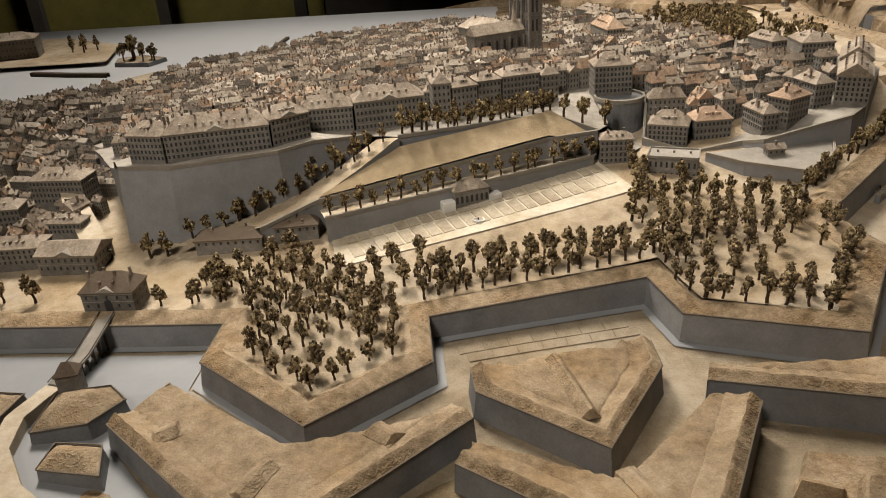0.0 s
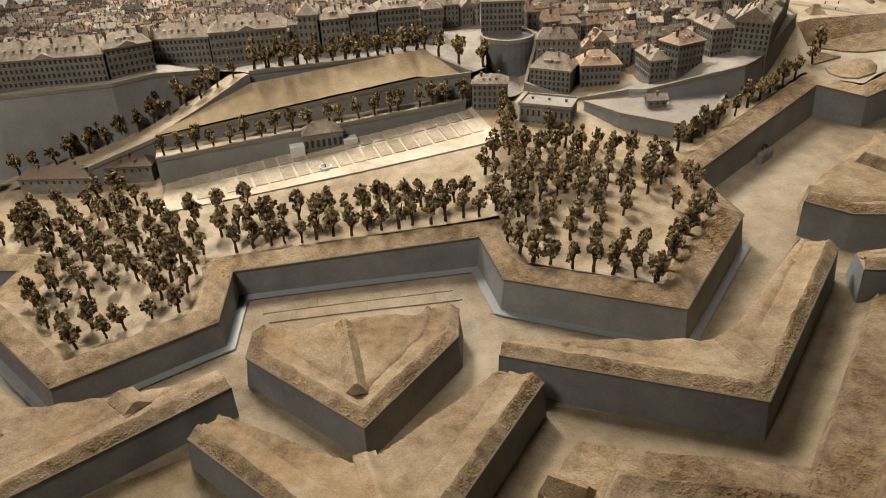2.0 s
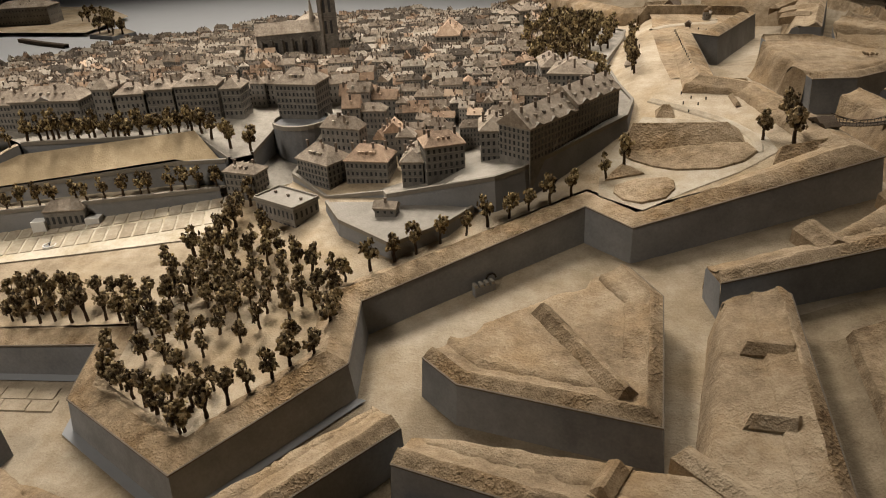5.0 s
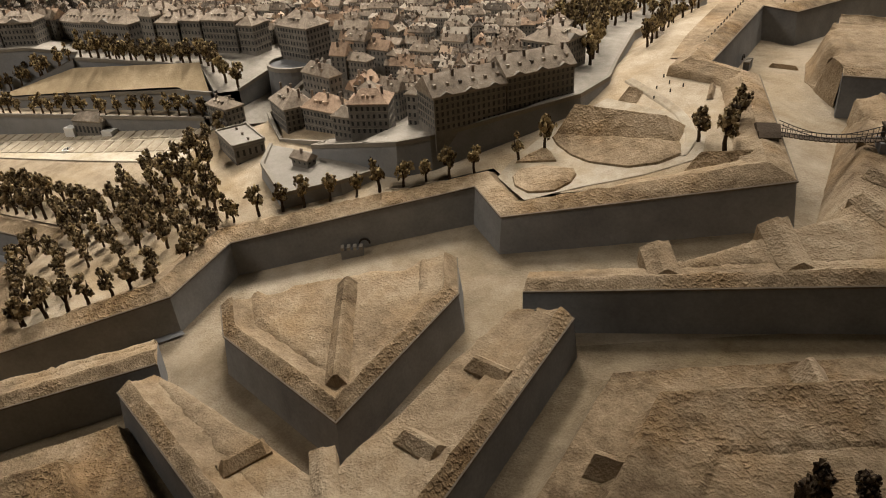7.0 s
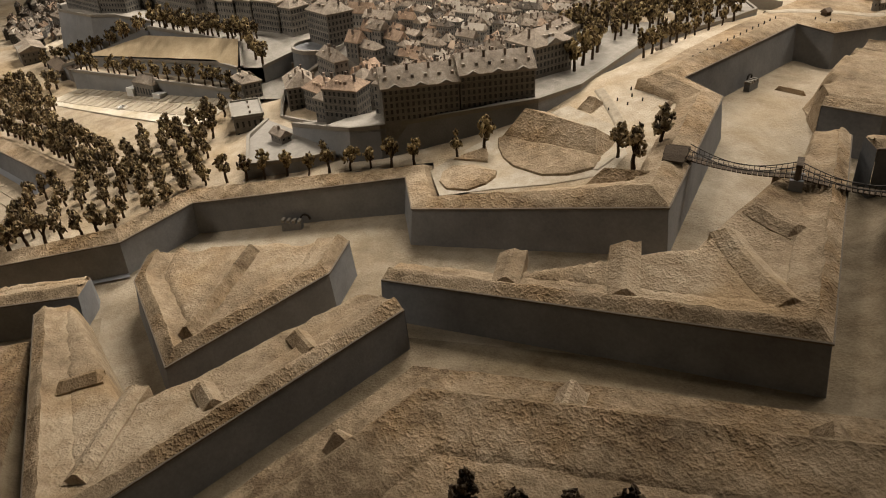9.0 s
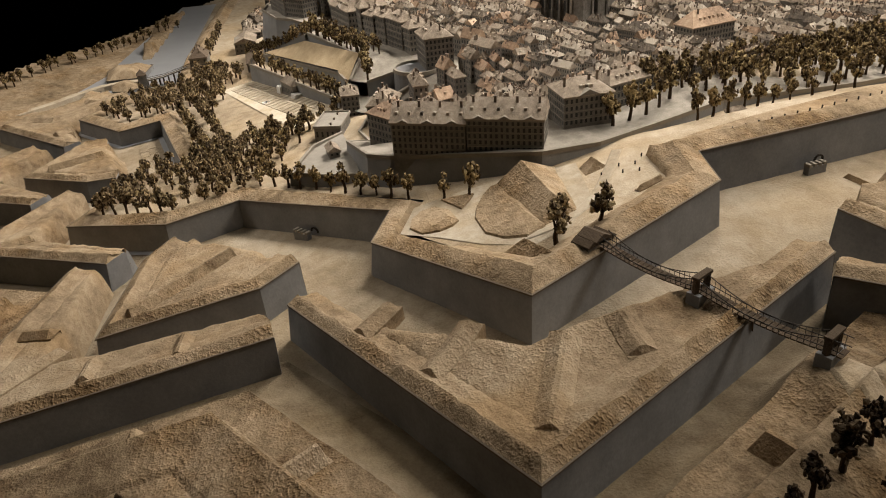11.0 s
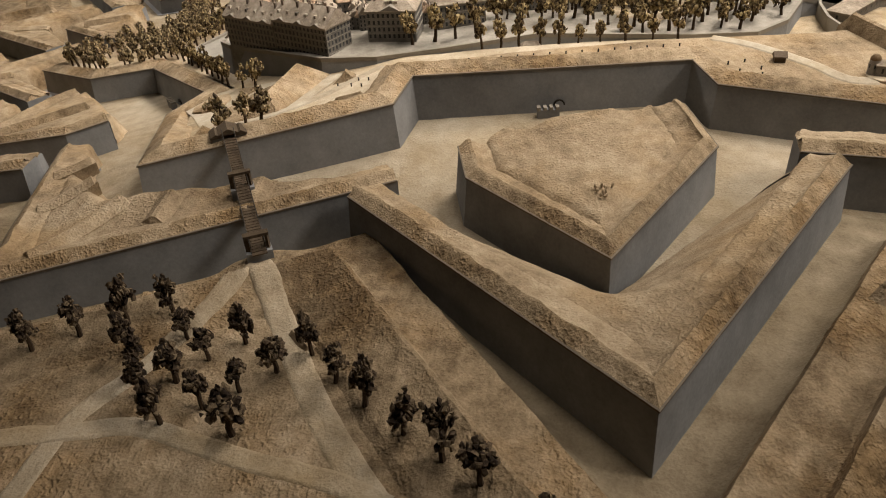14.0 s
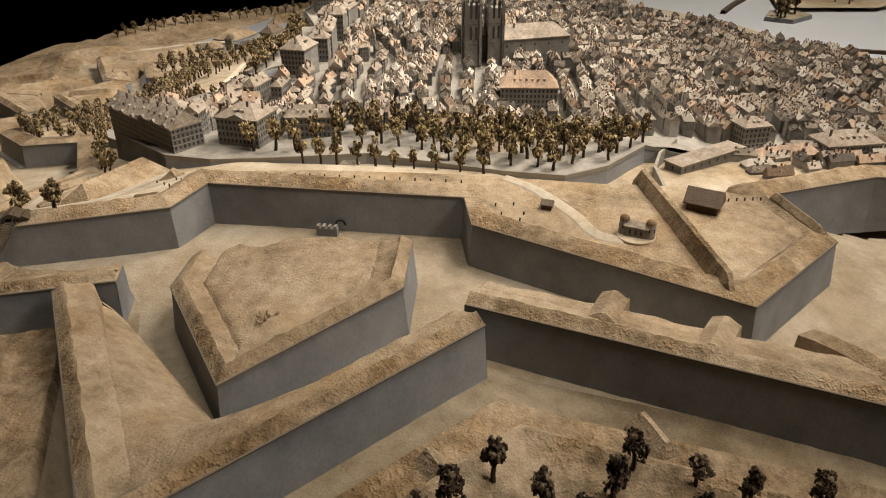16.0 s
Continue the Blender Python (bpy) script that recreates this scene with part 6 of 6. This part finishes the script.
tagged(part("cavalier", loft(ridge_line, [(-0.012, -0.012), (-0.002, 0.017), (0.003, 0.018), (0.014, -0.012)], step=0.006), ROUGH), "long steep turf bank across the bastion", "bank")
bank((0.735, 2.155), (0.82, 2.195), 0.006, 0.008, lambda x, y: level(x, y) + 0.006)
for k in range(8):
    x, y = 0.775 - 0.007 * k, 2.09 + 0.010 * k
    bollard(x, y, level(x, y))
ribbon("bastion_path", [(0.775, 1.83), (0.80, 1.875), (0.845, 1.925), (0.882, 1.955), (0.888, 1.985)], 0.019, "pale path to the observatory")
hero("low_wall_house", "low pale building with a plain roof by the road", "house", (0.603, 2.053), (0.500, 2.145), 0.03, 1.140, 0.016, 0.003, 1, dormers=0, chimneys=0, step=0.016)
hero("long_shed", "long low building with a brown roof by the wall", "house", (0.514, 2.168), (0.464, 2.258), 0.032, 1.126, 0.017, 0.012, 1, dormers=4, chimneys=3, tiles=ROOF_RED)
hero("town_house", "broad grey house at the end of the road", "house", (0.468, 2.268), (0.430, 2.350), 0.05, 1.120, 0.036, 0.016, 3)
hero("town_house", "tall narrow grey house with five storeys", "house", (0.442, 2.150), (0.420, 2.190), 0.04, 1.118, 0.048, 0.010, 5, dormers=2, chimneys=2)
tagged(part("road_wall", loft([(0.690, 2.030, 1.155), (0.630, 2.016, 1.158), (0.575, 2.022, 1.158), (0.49, 2.046, 1.152)], [(-0.002, -0.03), (-0.002, 0.005), (0.002, 0.005), (0.002, -0.03)], rough=0.0002), COPING), "low pale wall along the climbing road", "wall", kind="structure")
hero("lodge", "small grey lodge at the promenade's foot", "house", (0.758, 1.600), (0.757, 1.622), 0.014, 1.162, 0.010, 0.006, 1, dormers=0, chimneys=0)

# ---- far shore and islet ----
isle = part("islet", sheet([(-1.08, 2.37), (-0.96, 2.34), (-0.93, 2.42), (-1.03, 2.49), (-1.10, 2.45)], lambda x, y: 1.070, 0.05), TAN)
tagged(isle, "small low islet in the lake", "islet", kind="structure")
isle_wall = part("islet_wall", loft([(-1.08, 2.37, 1.07), (-0.96, 2.34, 1.07), (-0.93, 2.42, 1.07), (-1.03, 2.49, 1.07), (-1.10, 2.45, 1.07), (-1.08, 2.37, 1.07)], [(-0.003, -0.02), (0, 0.001), (0.003, 0.001)], rough=0), STONE)
tagged(isle_wall, "grey quay wall of the islet", "wall", kind="structure")
for p in ((-1.06, 2.40), (-1.03, 2.41), (-1.04, 2.44), (-0.99, 2.38), (-0.97, 2.40), (-0.955, 2.385)):
    plant(*p, 1.07, 1.5, far=True)
quay = part("quay", sheet([(-2.5, 2.35), (-1.45, 2.40), (-1.12, 2.40), (-1.20, 2.72), (-1.5, 2.95), (-2.5, 3.05)], lambda x, y: 1.072, 0.08), TAN)
tagged(quay, "low quay on the far shore", "quay", kind="structure")
hero("town_house", "grey house on the far quay", "house", (-1.62, 2.50), (-1.42, 2.56), 0.10, 1.072, 0.065, 0.02, 3, faces=(0, 1), step=0.012)
hero("town_house", "grey house on the far quay", "house", (-1.90, 2.42), (-1.68, 2.46), 0.10, 1.072, 0.06, 0.02, 3, faces=(0, 1), step=0.012)
for p in ((-1.33, 2.62), (-1.30, 2.66), (-1.28, 2.60), (-1.25, 2.64), (-1.36, 2.68)):
    plant(*p, 1.072, 1.2, far=True)
pier = part("pier", loft([(-1.32, 2.31, 1.07), (-1.18, 2.26, 1.07), (-1.04, 2.22, 1.07)], [(-0.008, -0.02), (-0.008, 0.0), (0.008, 0.0), (0.008, -0.02)], rough=0), WOOD)
tagged(pier, "dark wooden pier on the lake", "pier", kind="structure")
pier = part("pier", loft([(-0.60, 2.44, 1.067), (-0.585, 2.70, 1.067)], [(-0.006, -0.02), (-0.006, 0.0), (0.006, 0.0), (0.006, -0.02)], rough=0), WOOD)
tagged(pier, "dark wooden pier on the lake", "pier", kind="structure")
# Upright panel built in place of a lit floor beyond the lake.
panel = thing("lit_panel", "dim ochre panel standing in for a lit floor, behind dark posts", "panel", kind="structure")
bm = bmesh.new()
box(bm, -2.75, -0.75, 4.6, 4.65, 0.55, 1.2)
part("panel_face", bm, OCHRE, panel)
for x in (-2.9, -2.45, -1.7, -0.9, -0.35):
    bm = bmesh.new()
    box(bm, x, x + 0.07, 4.45, 4.5, 0, 1.6)
    part("dark_post", bm, DARK, panel)

# the far trees in one piece
woods = thing("far_trees", "far rows of brown-leaved model trees", "trees", kind="stuff")
for which, mat in (("trunk", BARK), ("crown", LEAF)):
    verts, faces = [], []
    for i, m in FAR_TREES:
        me = next(c for c in MASTERS[i].children if c.name.startswith(which)).data
        n0 = len(verts)
        verts += [(m @ p.co)[:] for p in me.vertices]
        faces += [tuple(n0 + k for k in f.vertices) for f in me.polygons]
    tagged(part({"trunk": "trunks", "crown": "crowns"}[which], (verts, faces), mat, woods), kind="stuff")

# ---- the table under the relief ----
TABLE = [(-2.2, 1.11), (-0.35, 0.19), (2.0, 0.19), (2.0, 3.22), (-2.2, 3.22)]
nt_ = len(TABLE)
table_v = [(x, y, z) for z in (0.0, 0.90) for x, y in TABLE]
table_f = [tuple(range(nt_))[::-1], tuple(range(nt_, 2 * nt_))] + [(k, (k + 1) % nt_, nt_ + (k + 1) % nt_, nt_ + k) for k in range(nt_)]
tagged(part("display_plinth", (table_v, table_f), DARK), "dark plinth that carries the relief model", "plinth", kind="structure")

# ---- the room ----
room = thing("room", "dark exhibition room round the relief", "room", kind="structure")
bm = bmesh.new()
box(bm, -4.5, 4.8, -2.6, 6.0, -0.1, 0.0)
part("floor", bm, DARK, room)
for nm, b in (("wall_north", (-4.5, 4.8, 6.0, 6.2, 0, 3.8)), ("wall_south", (-4.5, 4.8, -2.8, -2.6, 0, 3.8)), ("wall_west", (-4.7, -4.5, -2.6, 6.0, 0, 3.8)), ("wall_east", (4.8, 5.0, -2.6, 6.0, 0, 3.8)), ("ceiling", (-4.5, 4.8, -2.6, 6.0, 3.8, 3.9))):
    bm = bmesh.new()
    box(bm, *b)
    part(nm, bm, DARK, room)
